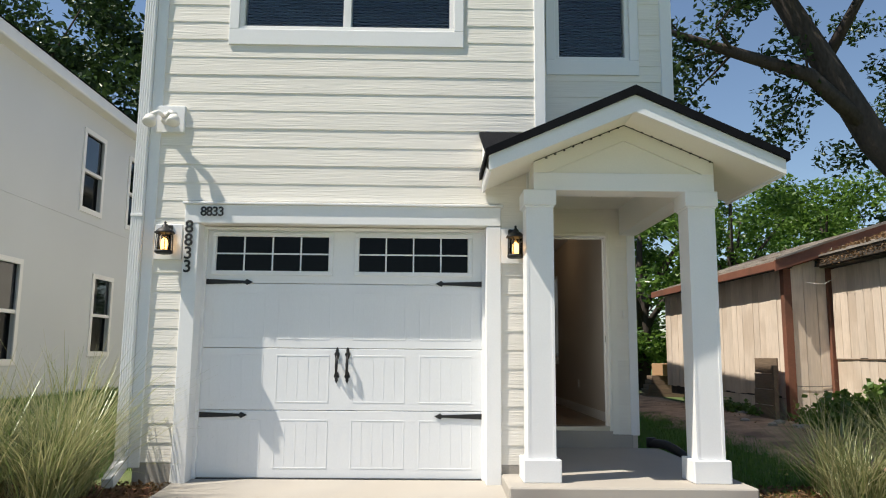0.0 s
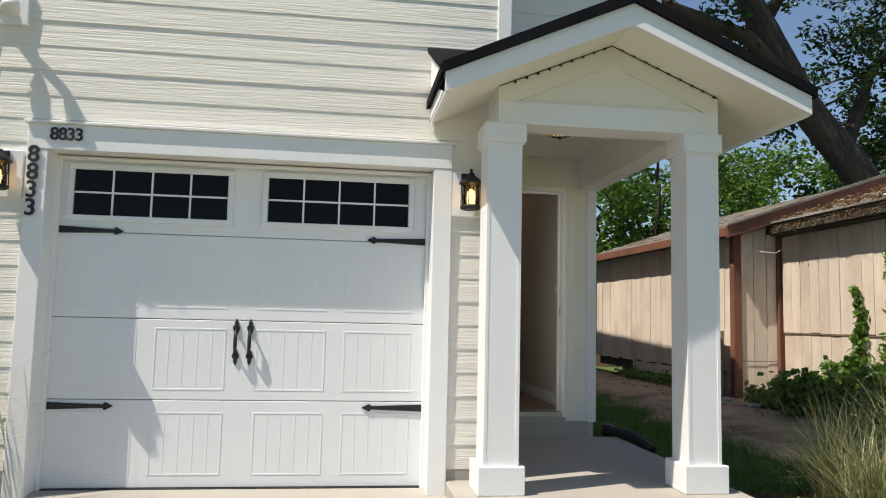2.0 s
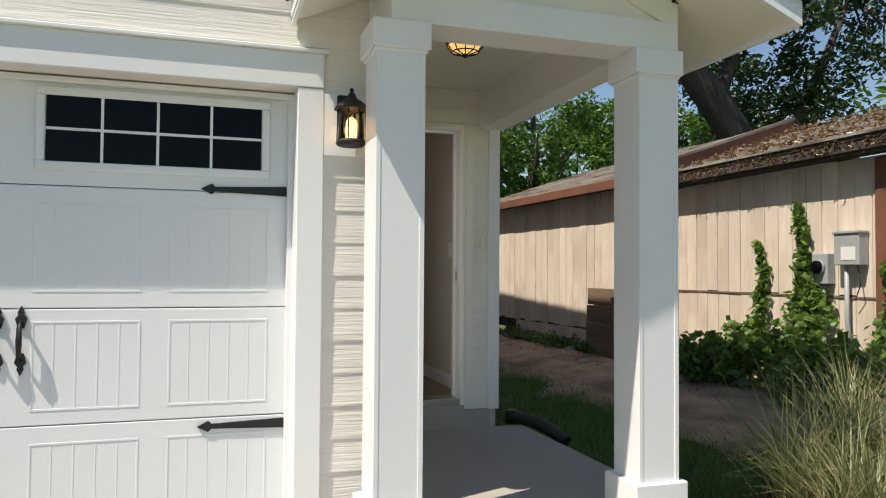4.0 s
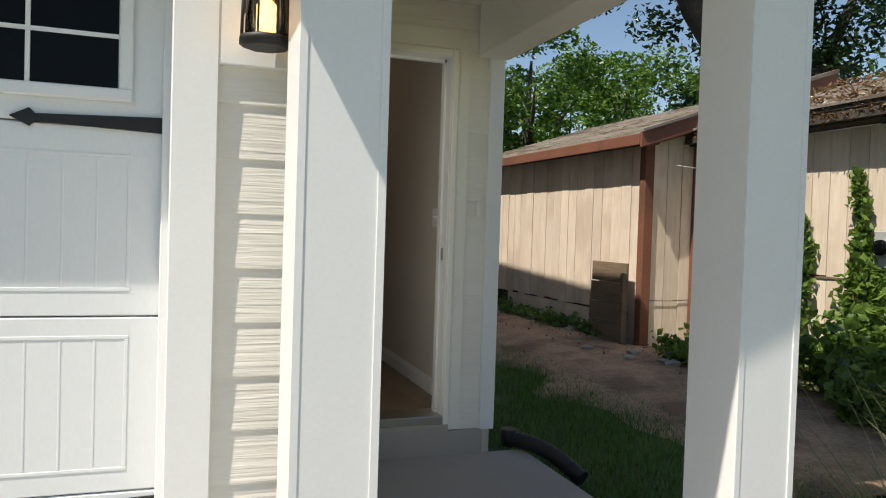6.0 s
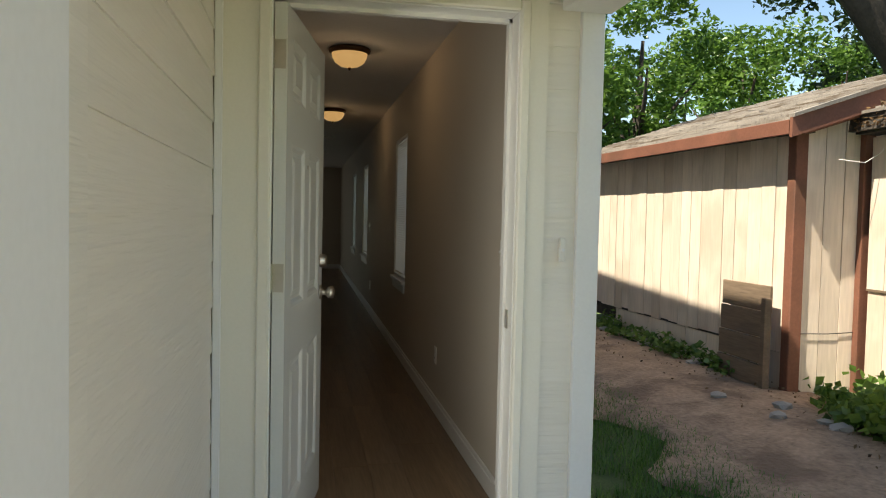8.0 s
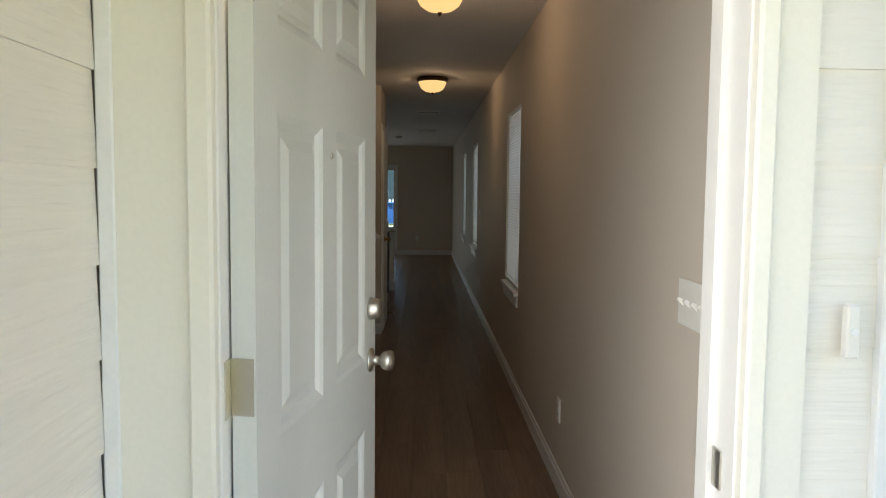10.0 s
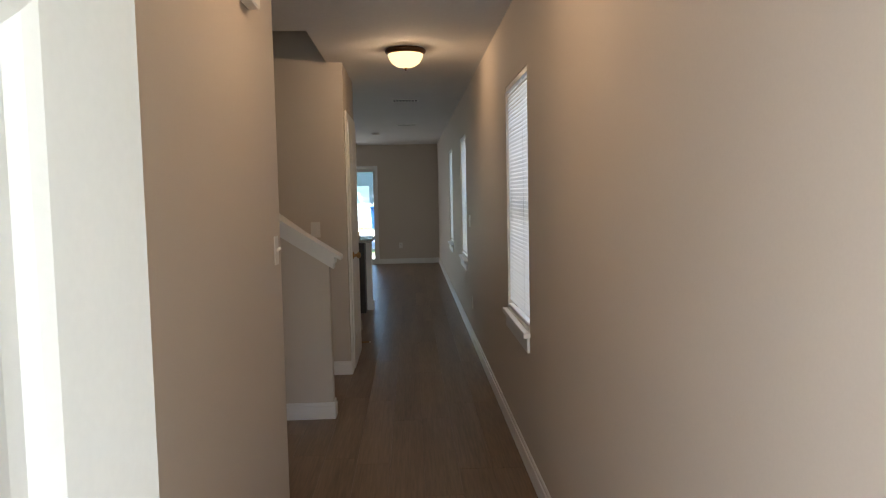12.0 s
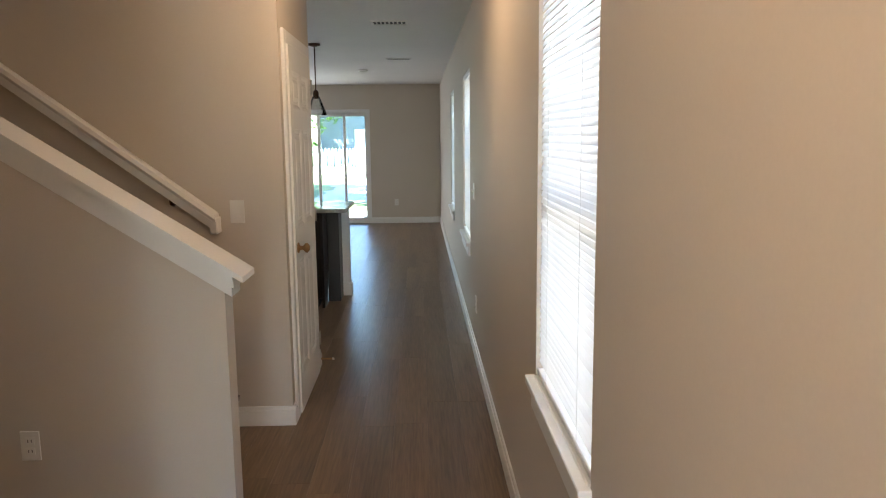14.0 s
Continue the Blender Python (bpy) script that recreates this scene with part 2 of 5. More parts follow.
# ---- mesh helpers ----
def box(bm, x0, x1, y0, y1, z0, z1, bevel=0.0, m=None):
    made = bmesh.ops.create_cube(bm, size=1.0, matrix=Matrix.Translation(((x0 + x1) / 2, (y0 + y1) / 2, (z0 + z1) / 2)) @ Matrix.Diagonal((x1 - x0, y1 - y0, z1 - z0, 1)))
    if bevel:
        edges = list({e for v in made["verts"] for e in v.link_edges})
        made = bmesh.ops.bevel(bm, geom=edges, offset=bevel, segments=1, affect="EDGES", clamp_overlap=True)
    if m is not None:
        bmesh.ops.transform(bm, matrix=m, verts=list({v for v in made["verts"]}))
    return bm


def boxes(*specs, bevel=0.0):
    bm = bmesh.new()
    for s in specs:
        box(bm, *s, bevel=bevel)
    return bm


def turned(profile, steps=20, m=None, bm=None):
    """A turned body from (radius, z) pairs."""
    bm = bm or bmesh.new()
    rings = []
    for r, z in profile:
        rings.append([bm.verts.new((r * math.cos(a * 2 * math.pi / steps), r * math.sin(a * 2 * math.pi / steps), z)) for a in range(steps)])
    for lo, hi in zip(rings, rings[1:]):
        for a in range(steps):
            f = bm.faces.new((lo[a], lo[(a + 1) % steps], hi[(a + 1) % steps], hi[a]))
            f.smooth = True
    bm.faces.new(list(reversed(rings[0])))
    bm.faces.new(rings[-1])
    if m is not None:
        bmesh.ops.transform(bm, matrix=m, verts=[v for ring in rings for v in ring])
    return bm


def tube(points, radii, steps=8, bm=None, knots=True):
    """A tapered limb along points."""
    bm = bm or bmesh.new()
    pts = [Vector(p) for p in points]
    rings = []
    for i, p in enumerate(pts):
        d = (pts[min(i + 1, len(pts) - 1)] - pts[max(i - 1, 0)]).normalized()
        side = d.cross(Vector((0.3, 0.2, 1) if abs(d.z) < 0.9 else (1, 0.2, 0))).normalized()
        up = side.cross(d)
        rings.append([bm.verts.new(p + (side * math.cos(a * 2 * math.pi / steps) + up * math.sin(a * 2 * math.pi / steps)) * radii[i]) for a in range(steps)])
    for lo, hi in zip(rings, rings[1:]):
        for a in range(steps):
            bm.faces.new((lo[a], lo[(a + 1) % steps], hi[(a + 1) % steps], hi[a])).smooth = True
    bm.faces.new(rings[0]), bm.faces.new(list(reversed(rings[-1])))
    return bm


def prism(outline, a0, a1, axis="y", bm=None):
    """A plate: outline pairs (u, v) drawn out along an axis. y: (x, z); x: (y, z); z: (x, y)."""
    bm = bm or bmesh.new()
    put = {"y": lambda u, v, a: (u, a, v), "x": lambda u, v, a: (a, u, v), "z": lambda u, v, a: (u, v, a)}[axis]
    lo = [bm.verts.new(put(u, v, a0)) for u, v in outline]
    hi = [bm.verts.new(put(u, v, a1)) for u, v in outline]
    bm.faces.new(lo), bm.faces.new(list(reversed(hi)))
    n = len(outline)
    for i in range(n):
        bm.faces.new((lo[(i + 1) % n], lo[i], hi[i], hi[(i + 1) % n]))
    bmesh.ops.recalc_face_normals(bm, faces=bm.faces)
    return bm


def to_mesh(name, bm, material):
    me = bpy.data.meshes.new(name)
    bmesh.ops.recalc_face_normals(bm, faces=bm.faces)
    bm.to_mesh(me)
    bm.free()
    me.materials.append(material)
    return me


def part(name, bm, material, parent, label=""):
    ob = new(name, to_mesh(name, bm, material))
    ob.parent = parent
    return tagged(ob, label)


def piece(name, me, parent, m):
    ob = new(name, me)
    ob.parent = parent
    ob.matrix_local = m
    return ob


def thing(name, at, label, category, group="", turn=0.0):
    ob = new(name)
    ob.empty_display_size = 0.1
    ob.matrix_world = pose(*at, 0, 0, turn)
    return tagged(ob, label, category, group)


def structure(name, bm, material, label=""):
    return tagged(new(name, to_mesh(name, bm, material)), label, kind="structure")


def pierced(axis, a0, a1, u0, u1, z0, z1, holes=(), bm=None):
    """A wall slab with openings. axis x: the wall stands across x and runs along y; axis y: runs along x. holes: (u0, u1, z0, z1)."""
    bm = bm or bmesh.new()
    us = sorted({u0, u1, *(h[0] for h in holes), *(h[1] for h in holes)})
    for ua, ub in zip(us, us[1:]):
        if ua < u0 - 1e-6 or ub > u1 + 1e-6:
            continue
        blocks = sorted((max(h[2], z0), min(h[3], z1)) for h in holes if h[0] <= ua + 1e-6 and h[1] >= ub - 1e-6)
        z = z0
        for lo, hi in blocks + [(z1, z1)]:
            if lo > z + 1e-6:
                box(bm, *((a0, a1, ua, ub) if axis == "x" else (ua, ub, a0, a1)), z, lo)
            z = max(z, hi)
    bmesh.ops.remove_doubles(bm, verts=bm.verts, dist=1e-5)
    return bm


def leaf_mesh(name, centres, size, material, droop=0.0, narrow=0.5):
    """Small folded leaves, one at each centre."""
    c = np.asarray(centres, dtype=float)
    n = len(c)
    rng = np.random.default_rng(len(c) + 7)
    d = rng.normal(size=(n, 3))
    d[:, 2] = d[:, 2] * 0.6 - droop
    d /= np.linalg.norm(d, axis=1)[:, None]
    s = np.cross(d, rng.normal(size=(n, 3)))
    s /= np.linalg.norm(s, axis=1)[:, None]
    up = np.cross(d, s)
    k = (size * rng.uniform(0.6, 1.35, n))[:, None]
    v = np.stack([c - d * k * 0.5, c + s * k * narrow * 0.5 + up * k * 0.08, c + d * k * 0.5, c - s * k * narrow * 0.5 + up * k * 0.08], axis=1).reshape(-1, 3)
    me = bpy.data.meshes.new(name)
    me.from_pydata(v.tolist(), [], np.arange(4 * n).reshape(-1, 4).tolist())
    me.materials.append(material)
    return me


def blade_mesh(name, roots, height, width, lean, material, seed=1, bend=1.0):
    """Grass: each blade is a bent, tapered strip."""
    rng = np.random.default_rng(seed)
    verts, faces = [], []
    for x, y, z in roots:
        a = rng.uniform(0, 2 * math.pi)
        h, l, w = height * rng.uniform(0.6, 1.2), lean * rng.uniform(0.1, 1.7), width * rng.uniform(0.7, 1.2)
        ca, sa = math.cos(a), math.sin(a)
        k = bend * rng.uniform(0.2, 1.7)
        i = len(verts)
        for f in (0, 0.4, 0.75, 1.0):
            r = l * (f + k * f * f) / (1 + k)
            zz = z + h * (f - 0.32 * k * f * f * f)
            ww = w * (1 - f) ** 0.6 if f < 1 else 0.0006
            verts.append((x + ca * r - sa * ww, y + sa * r + ca * ww, zz))
            verts.append((x + ca * r + sa * ww, y + sa * r - ca * ww, zz))
        faces += [(i + 2 * j, i + 2 * j + 1, i + 2 * j + 3, i + 2 * j + 2) for j in range(3)]
    me = bpy.data.meshes.new(name)
    me.from_pydata(verts, [], faces)
    me.materials.append(material)
    return me


def smooth(lo, hi, v):
    f = min(1, max(0, (v - lo) / (hi - lo)))
    return f * f * (3 - 2 * f)


def ground_z(x, y):
    z = -0.03 + 0.05 * max(-14, min(y, 0))
    z += 0.36 * smooth(-0.8, -4.2, x) * smooth(-3, 5, y) if x < 0 else 0
    z += 0.13 * smooth(4.4, 7.2, x) * smooth(-2, 5, y)
    return z + 0.28 * smooth(17.5, 18.5, y)


FLOOR = 0.32      # height of the indoor floor
CEIL = 2.79
TOP = 5.9         # eaves of the house
EXT = 4.20        # outer face of the right-hand wall
LAP = 0.155       # siding exposure

# ---- large structure ----
# ground: one sheet to the horizon, finer near the house
gx = sorted({*[i * 0.5 for i in range(-24, 33)], *[s * 14 * 1.45 ** k for k in range(1, 13) for s in (-1, 1)]})
gy = sorted({*[i * 0.5 for i in range(-24, 45)], *[-14 * 1.45 ** k for k in range(1, 13)], *[24 * 1.45 ** k for k in range(1, 12)]})
gv = [(x, y, ground_z(x, y) + 0.02 * noise.noise((x * 0.7, y * 0.7, 0))) for y in gy for x in gx]
gf = [(j * len(gx) + i, j * len(gx) + i + 1, (j + 1) * len(gx) + i + 1, (j + 1) * len(gx) + i) for j in range(len(gy) - 1) for i in range(len(gx) - 1)]
gm = bpy.data.meshes.new("ground")
gm.from_pydata(gv, [], gf)
gm.materials.append(GROUND)
ground = tagged(new("ground", gm), "patchy green lawn sloping gently from the house", kind="structure")


def strip(name, x0, x1, y0, y1, lift, material, label, wobble=0.0, step=0.25):
    nx, ny = max(2, int((x1 - x0) / step) + 1), max(2, int((y1 - y0) / step) + 1)
    verts, faces = [], []
    for j in range(ny):
        for i in range(nx):
            y = y0 + (y1 - y0) * j / (ny - 1)
            x = x0 + (x1 - x0) * i / (nx - 1)
            if i in (0, nx - 1):
                x += wobble * noise.noise((i, y * 1.3, 5))
            verts.append((x, y, ground_z(x, y) + lift + (0.03 * noise.noise((x * 2, y * 2, 3)) if wobble else 0) - (0.04 if wobble and i in (0, nx - 1) else 0)))
    faces = [(j * nx + i, j * nx + i + 1, (j + 1) * nx + i + 1, (j + 1) * nx + i) for j in range(ny - 1) for i in range(nx - 1)]
    me = bpy.data.meshes.new(name)
    me.from_pydata(verts, [], faces)
    me.materials.append(material)
    return tagged(new(name, me), label, kind="structure")


strip("dirt_path", 5.55, 7.42, 0.8, 12.5, 0.05, DIRT, "bare reddish dirt strip beside the shed", 0.5)
strip("mulch_bed", 2.64, 5.6, -2.6, 0.0, 0.035, MULCH, "brown bark mulch bed beside the porch", 0.2)
strip("mulch_bed", -2.6, -0.1, -3.6, 0.0, 0.035, MULCH, "brown bark mulch bed beside the driveway", 0.2)

bm = bmesh.new()
for k in range(4):
    y1, y0 = 0.24 - k * 3.0 if k else 0.24, -3.0 * (k + 1) + 0.012
    z1, z0 = 0.035 + 0.05 * min(0, y1), 0.035 + 0.05 * y0
    prism([(y0, z0 - 0.12), (y1, z1 - 0.12), (y1, z1), (y0, z0)], -0.1, 2.62, "x", bm)
driveway = structure("driveway", bm, CONCRETE, "pale sunlit concrete driveway in front of the garage")
bm = boxes((2.56, 4.40, -0.62, 1.80, -0.1, 0.11), bevel=0.012)
porch_slab = structure("porch_slab", bm, CONCRETE, "plain concrete porch slab at the entry")
bm = boxes((2.93, 4.22, -2.6, -0.632, -0.25, 0.015), bevel=0.01)
structure("walkway", bm, CONCRETE, "pale concrete walkway leading up to the porch")

# house shell
WIN = [(5.70, 6.51, 1.05, 2.37), (9.72, 10.58, 1.05, 2.37), (12.2, 13.05, 1.05, 2.37)]
# front wall of garage and upper floor
UW = (0.25, 2.15, 3.90, 5.3)
structure("wall_front", pierced("y", 0.03, 0.19, -0.44, 2.86, 0.0, TOP, [(0.0, 2.44, 0.0, 2.16), UW]), SIDING, "front wall under cream lap siding")
structure("wall_left", boxes((-0.44, -0.28, 0.19, 17.7, 0.0, TOP)), SIDING, "left outer wall of the house")
structure("wall_right", pierced("x", 4.01, 4.185, 1.99, 17.5, 0.0, TOP, WIN), INWALL, "greige painted hallway wall with three windows")
structure("wall_recess_side", boxes((2.66, 2.80, 0.19, 1.83, 0.0, CEIL)), SIDING, "side wall of the entry recess under lap siding")
structure("wall_entry", pierced("y", 1.83, 1.99, 2.66, 4.185, 0.0, CEIL, [(3.0, 3.89, FLOOR - 0.02, FLOOR + 2.065)]), INWALL, "entry wall around the front door")
UW2 = (3.11, 3.81, 3.81, 5.2)
structure("wall_upper", pierced("y", 0.40, 0.56, 2.86, 4.185, 2.8, TOP, [UW2]), SIDING, "upper wall over the porch under lap siding")
structure("wall_upper_side", boxes((4.02, 4.18, 0.56, 1.99, 2.8, TOP)), SIDING, "upper side wall over the entry")
SL = (-0.2, 2.70, FLOOR, 2.30)
structure("wall_back", pierced("y", 17.5, 17.66, -0.28, 4.185, 0.0, TOP, [SL]), INWALL, "grey-green painted back wall with a sliding door")
structure("wall_hall_left", boxes((2.74, 2.88, 1.99, 5.2, FLOOR - 0.3, CEIL)), INWALL, "greige painted hallway wall beside the entry")
structure("wall_garage_back", boxes((-0.28, 2.74, 5.06, 5.2, FLOOR - 0.3, CEIL)), INWALL, "greige painted wall behind the garage")
structure("wall_stairs", boxes((-0.28, 2.92, 7.96, 8.08, FLOOR - 0.3, 5.3)), INWALL, "tall greige wall along the stairs")
structure("wall_closet", pierced("x", 2.80, 2.92, 8.08, 9.02, FLOOR - 0.3, CEIL, [(8.10, 8.86, FLOOR, FLOOR + 2.04)]), INWALL, "short greige wall around the closet door")
structure("wall_kitchen", boxes((-0.28, 2.80, 8.9, 9.02, FLOOR - 0.3, CEIL)), INWALL, "greige kitchen wall behind the closet")
structure("ceiling", boxes((2.74, 4.01, 1.99, 6.84, CEIL, CEIL + 0.12), (2.80, 4.01, 6.84, 8.08, CEIL, CEIL + 0.12), (-0.28, 2.74, 5.06, 6.84, CEIL, CEIL + 0.12), (-0.28, 4.01, 8.08, 17.5, CEIL, CEIL + 0.12)), INCEIL, "white textured ceiling of hall and living room")
structure("ceiling_stairwell", boxes((-0.28, 2.92, 6.7, 8.08, 5.3, 5.4)), INCEIL, "ceiling over the open stairwell")
structure("wall_stairwell_front", boxes((-0.28, 2.92, 6.72, 6.84, CEIL + 0.12, 5.3)), INWALL, "greige wall above the stair opening")
structure("wall_stairwell_end", boxes((2.80, 2.92, 6.84, 7.96, CEIL + 0.12, 5.3)), INWALL, "greige wall closing the stairwell above")
structure("garage_room", boxes((-0.28, 2.66, 0.19, 5.06, -0.1, 0.02), (-0.28, 2.66, 0.19, 5.06, 2.7, 2.79)), FOUNDATION, "dim garage floor and ceiling behind the door")
structure("subfloor", boxes((-0.28, 4.01, 5.06, 17.5, 0.1, FLOOR - 0.012), (2.66, 4.01, 1.99, 5.06, 0.1, FLOOR - 0.012)), FOUNDATION, "floor slab under the planks")
# roof: low hip of dark shingles
rb = bmesh.new()
for lo, hi, ins in ((TOP, TOP + 0.16, 0.0),):
    box(rb, -0.75, 4.32, -0.32, 18.0, lo, hi)
structure("roof_eaves", rb, SOFFIT, "boxed white eaves of the house")
rb = bmesh.new()
q = [rb.verts.new(p) for p in ((-0.77, -0.34, TOP + 0.16), (4.34, -0.34, TOP + 0.16), (4.34, 18.02, TOP + 0.16), (-0.77, 18.02, TOP + 0.16), (1.83, 2.3, TOP + 1.1), (1.83, 15.4, TOP + 1.1))]
for f in ((0, 1, 4), (1, 2, 5, 4), (2, 3, 5), (3, 0, 4, 5), (3, 2, 1, 0)):
    rb.faces.new([q[i] for i in f])
structure("roof", rb, SHINGLE, "low dark shingle roof of the house")

# ---- the house's outside: trim, windows ----
def frame_boxes(x0, x1, z0, z1, w, y0, y1, bevel=0.004, sill=0.0):
    """A rectangular frame in the plane y."""
    return boxes((x0, x1, y0, y1, z1 - w, z1), (x0, x1, y0, y1, z0, z0 + w + sill), (x0, x0 + w, y0, y1, z0 + w + sill, z1 - w), (x1 - w, x1, y0, y1, z0 + w + sill, z1 - w), bevel=bevel)


structure("trim_corner_left", boxes((-0.465, -0.375, -0.006, 0.05, 0.14, TOP), bevel=0.004), TRIM, "white corner board")
structure("trim_corner_right", boxes((2.78, 2.866, -0.006, 0.10, 0.12, 2.70), (2.86, 2.955, -0.006, 0.40, 2.70, TOP), bevel=0.004), TRIM, "white corner board")
structure("trim_corner_upper", boxes((4.10, 4.21, 0.36, 0.6, 2.8, TOP), bevel=0.004), TRIM, "white corner board over the porch")
structure("trim_corner_entry", boxes((4.11, 4.20, 1.795, 1.99, 0.24, CEIL), bevel=0.004), TRIM, "white corner board beside the front door")
structure("trim_corner_recess", boxes((2.822, 2.850, 1.797, 1.83, 0.14, 2.62), bevel=0.003), TRIM, "white corner trim in the entry recess")
structure("garage_header", boxes((-0.12, 2.56, -0.018, 0.03, 2.154, 2.315), (-0.14, 2.58, -0.04, 0.03, 2.315, 2.335), bevel=0.004), TRIM, "white header board over the garage door")
for x0, x1 in ((-0.12, 0.004), (2.436, 2.56)):
    structure("garage_jamb", boxes((x0, x1, -0.014, 0.17, 0.02, 2.152), bevel=0.004), TRIM, "white board along the garage opening")
structure("garage_stop", boxes((-0.01, 0.03, 0.148, 0.189, 0.03, 2.152), (2.41, 2.45, 0.148, 0.189, 0.03, 2.152), (0.03, 2.41, 0.148, 0.189, 2.128, 2.152), bevel=0.003), TRIM, "white stop moulding round the garage door")
structure("foundation", boxes((-0.43, -0.1, 0.012, 0.03, -0.3, 0.185), (2.565, 2.86, 0.012, 0.03, -0.3, 0.185)), FOUNDATION, "grey foundation block under the siding")
structure("eave_crown", boxes((-0.3, 2.86, -0.02, 0.03, TOP - 0.2, TOP)), TRIM, "white frieze board under the eaves")

# lap siding: one board mesh, a metre long, stretched to each length
bb = bmesh.new()
prism([(0.03, 0.0), (0.03, LAP + 0.02), (0.0150, LAP + 0.02), (0.0088, 0.003), (0.0088, 0.0)], 0.0, 1.0, "x", bb)
BOARD = to_mesh("lap_board", bb, SIDING)


def siding(parent, runs, z0, z1, m, step=LAP):
    """runs(z) gives the stretches (u0, u1) that are boarded at height z."""
    z = z0
    while z < z1:
        for u0, u1 in runs(z):
            piece("lap_board", BOARD, parent, m @ Matrix.Translation((u0, random.uniform(-0.0012, 0.0012), z)) @ Matrix.Diagonal((u1 - u0, 1, 1, 1)))
        z += step


def front_runs(z):
    if z < 2.34 - 0.09:
        return [(-0.375, -0.12), (2.56, 2.86)]
    if 3.755 - 0.06 < z < 5.4:
        return [(-0.375, 0.165), (2.265, 2.86)]
    return [(-0.375, 2.86)]


siding(bpy.data.objects["wall_front"], front_runs, 0.182, 2.49, Matrix.Identity(4))
siding(bpy.data.objects["wall_front"], front_runs, 2.507, TOP - 0.1, Matrix.Identity(4), 0.162)
siding(bpy.data.objects["wall_upper"], lambda z: [(2.955, 3.02), (3.90, 4.10)] if 3.68 - 0.05 < z < 5.3 else [(2.955, 4.10)], 2.83, TOP - 0.1, Matrix.Translation((0, 0.37, 0)))
siding(bpy.data.objects["wall_recess_side"], lambda z: [(-1.80, -0.10)], 0.226, 2.6, Matrix(((0, -1, 0, 2.832), (-1, 0, 0, 0.0), (0, 0, 1, 0), (0, 0, 0, 1))))
siding(bpy.data.objects["wall_entry"], lambda z: [(3.985, 4.11)] if z < 2.35 else [(2.86, 4.11)], 0.247, 2.6, Matrix.Translation((0, 1.803, 0)))


def sash_window(name, x0, x1, z0, z1, y, label, twin=True):
    w = thing(name, ((x0 + x1) / 2, y, z0), label, "window")
    w["kind"] = "structure"
    cx, cz = (x0 + x1) / 2, z0
    a, b, h = x0 - cx, x1 - cx, z1 - z0
    part("casing", frame_boxes(a - 0.085, b + 0.085, -0.145, h + 0.13, 0.085, -0.035, 0.0, sill=0.06), TRIM, w)
    part("window_frame", frame_boxes(a, b, 0, h, 0.04, -0.012, 0.10), VINYL, w)
    mids = [0.0] if twin else []
    if twin:
        part("mullion", boxes((-0.035, 0.035, -0.010, 0.10, 0.04, h - 0.04), bevel=0.003), VINYL, w)
    for u0, u1 in ((a + 0.04, -0.035), (0.035, b - 0.04)) if twin else ((a + 0.04, b - 0.04),):
        part("sash_rail", boxes((u0, u1, 0.02, 0.06, h * 0.5 - 0.02, h * 0.5 + 0.02), bevel=0.002), VINYL, w)
        part("pane", boxes((u0, u1, 0.04, 0.046, 0.04, h - 0.04)), GLASS, w).visible_shadow = False
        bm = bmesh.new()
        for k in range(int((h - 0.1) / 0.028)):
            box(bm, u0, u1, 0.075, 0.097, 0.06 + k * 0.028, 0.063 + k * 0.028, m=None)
        # The room's dimness is put into the dark blue of blind and backing.
        part("blind", bm, mat("upstairs_blind_dimmed", (0.06, 0.075, 0.10), 0.6, bump=0), w, "closed blind, coloured dark for a dim room")
        part("blind_backing", boxes((u0, u1, 0.10, 0.105, 0.04, h - 0.04)), DIMBACKING, w)
    return w


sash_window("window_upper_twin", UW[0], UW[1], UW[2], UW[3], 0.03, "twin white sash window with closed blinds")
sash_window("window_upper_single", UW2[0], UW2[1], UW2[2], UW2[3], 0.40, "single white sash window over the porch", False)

# downspout with flutes
ds = thing("downspout", (-0.515, 0.0, 0.0), "white fluted metal downspout at the house corner", "downspout")
flutes = []
for i in range(5):
    flutes += [(-0.048 + i * 0.0192, -0.045), (-0.048 + i * 0.0192 + 0.010, -0.045), (-0.048 + i * 0.0192 + 0.010, -0.037), (-0.048 + (i + 1) * 0.0192, -0.037)]
part("pipe", prism(flutes + [(0.048, 0.03), (-0.048, 0.03)], 0.25, TOP - 0.02, "z"), TRIM, ds)
part("seam_band", boxes((-0.052, 0.052, -0.051, 0.032, 2.20, 2.225), bevel=0.003), TRIM, ds)
part("elbow", prism([(-0.05, 0.26), (0.03, 0.26), (0.02, 0.14), (-0.24, 0.02), (-0.26, 0.09), (-0.05, 0.2)], -0.045, 0.045, "x"), TRIM, ds)

# ---- garage door ----
gd = thing("garage_door", (1.22, 0.19, 0.035), "white sectional garage door with black iron hardware", "garage door")
GZ = [0.0, 0.556, 1.076, 1.63, 2.12]
PANELS = [(-1.125, -0.673), (-0.562, -0.11), (0.083, 0.535), (0.655, 1.107)]
bead = bmesh.new()
pw, ph = 0.452, 0.40
box(bead, -pw / 2, pw / 2, -0.0020, 0.0, ph - 0.010, ph, 0.002)
box(bead, -pw / 2, pw / 2, -0.0020, 0.0, 0.0, 0.010, 0.002)
box(bead, -pw / 2, -pw / 2 + 0.010, -0.0020, 0.0, 0.012, ph - 0.012, 0.002)
box(bead, pw / 2 - 0.010, pw / 2, -0.0020, 0.0, 0.012, ph - 0.012, 0.002)
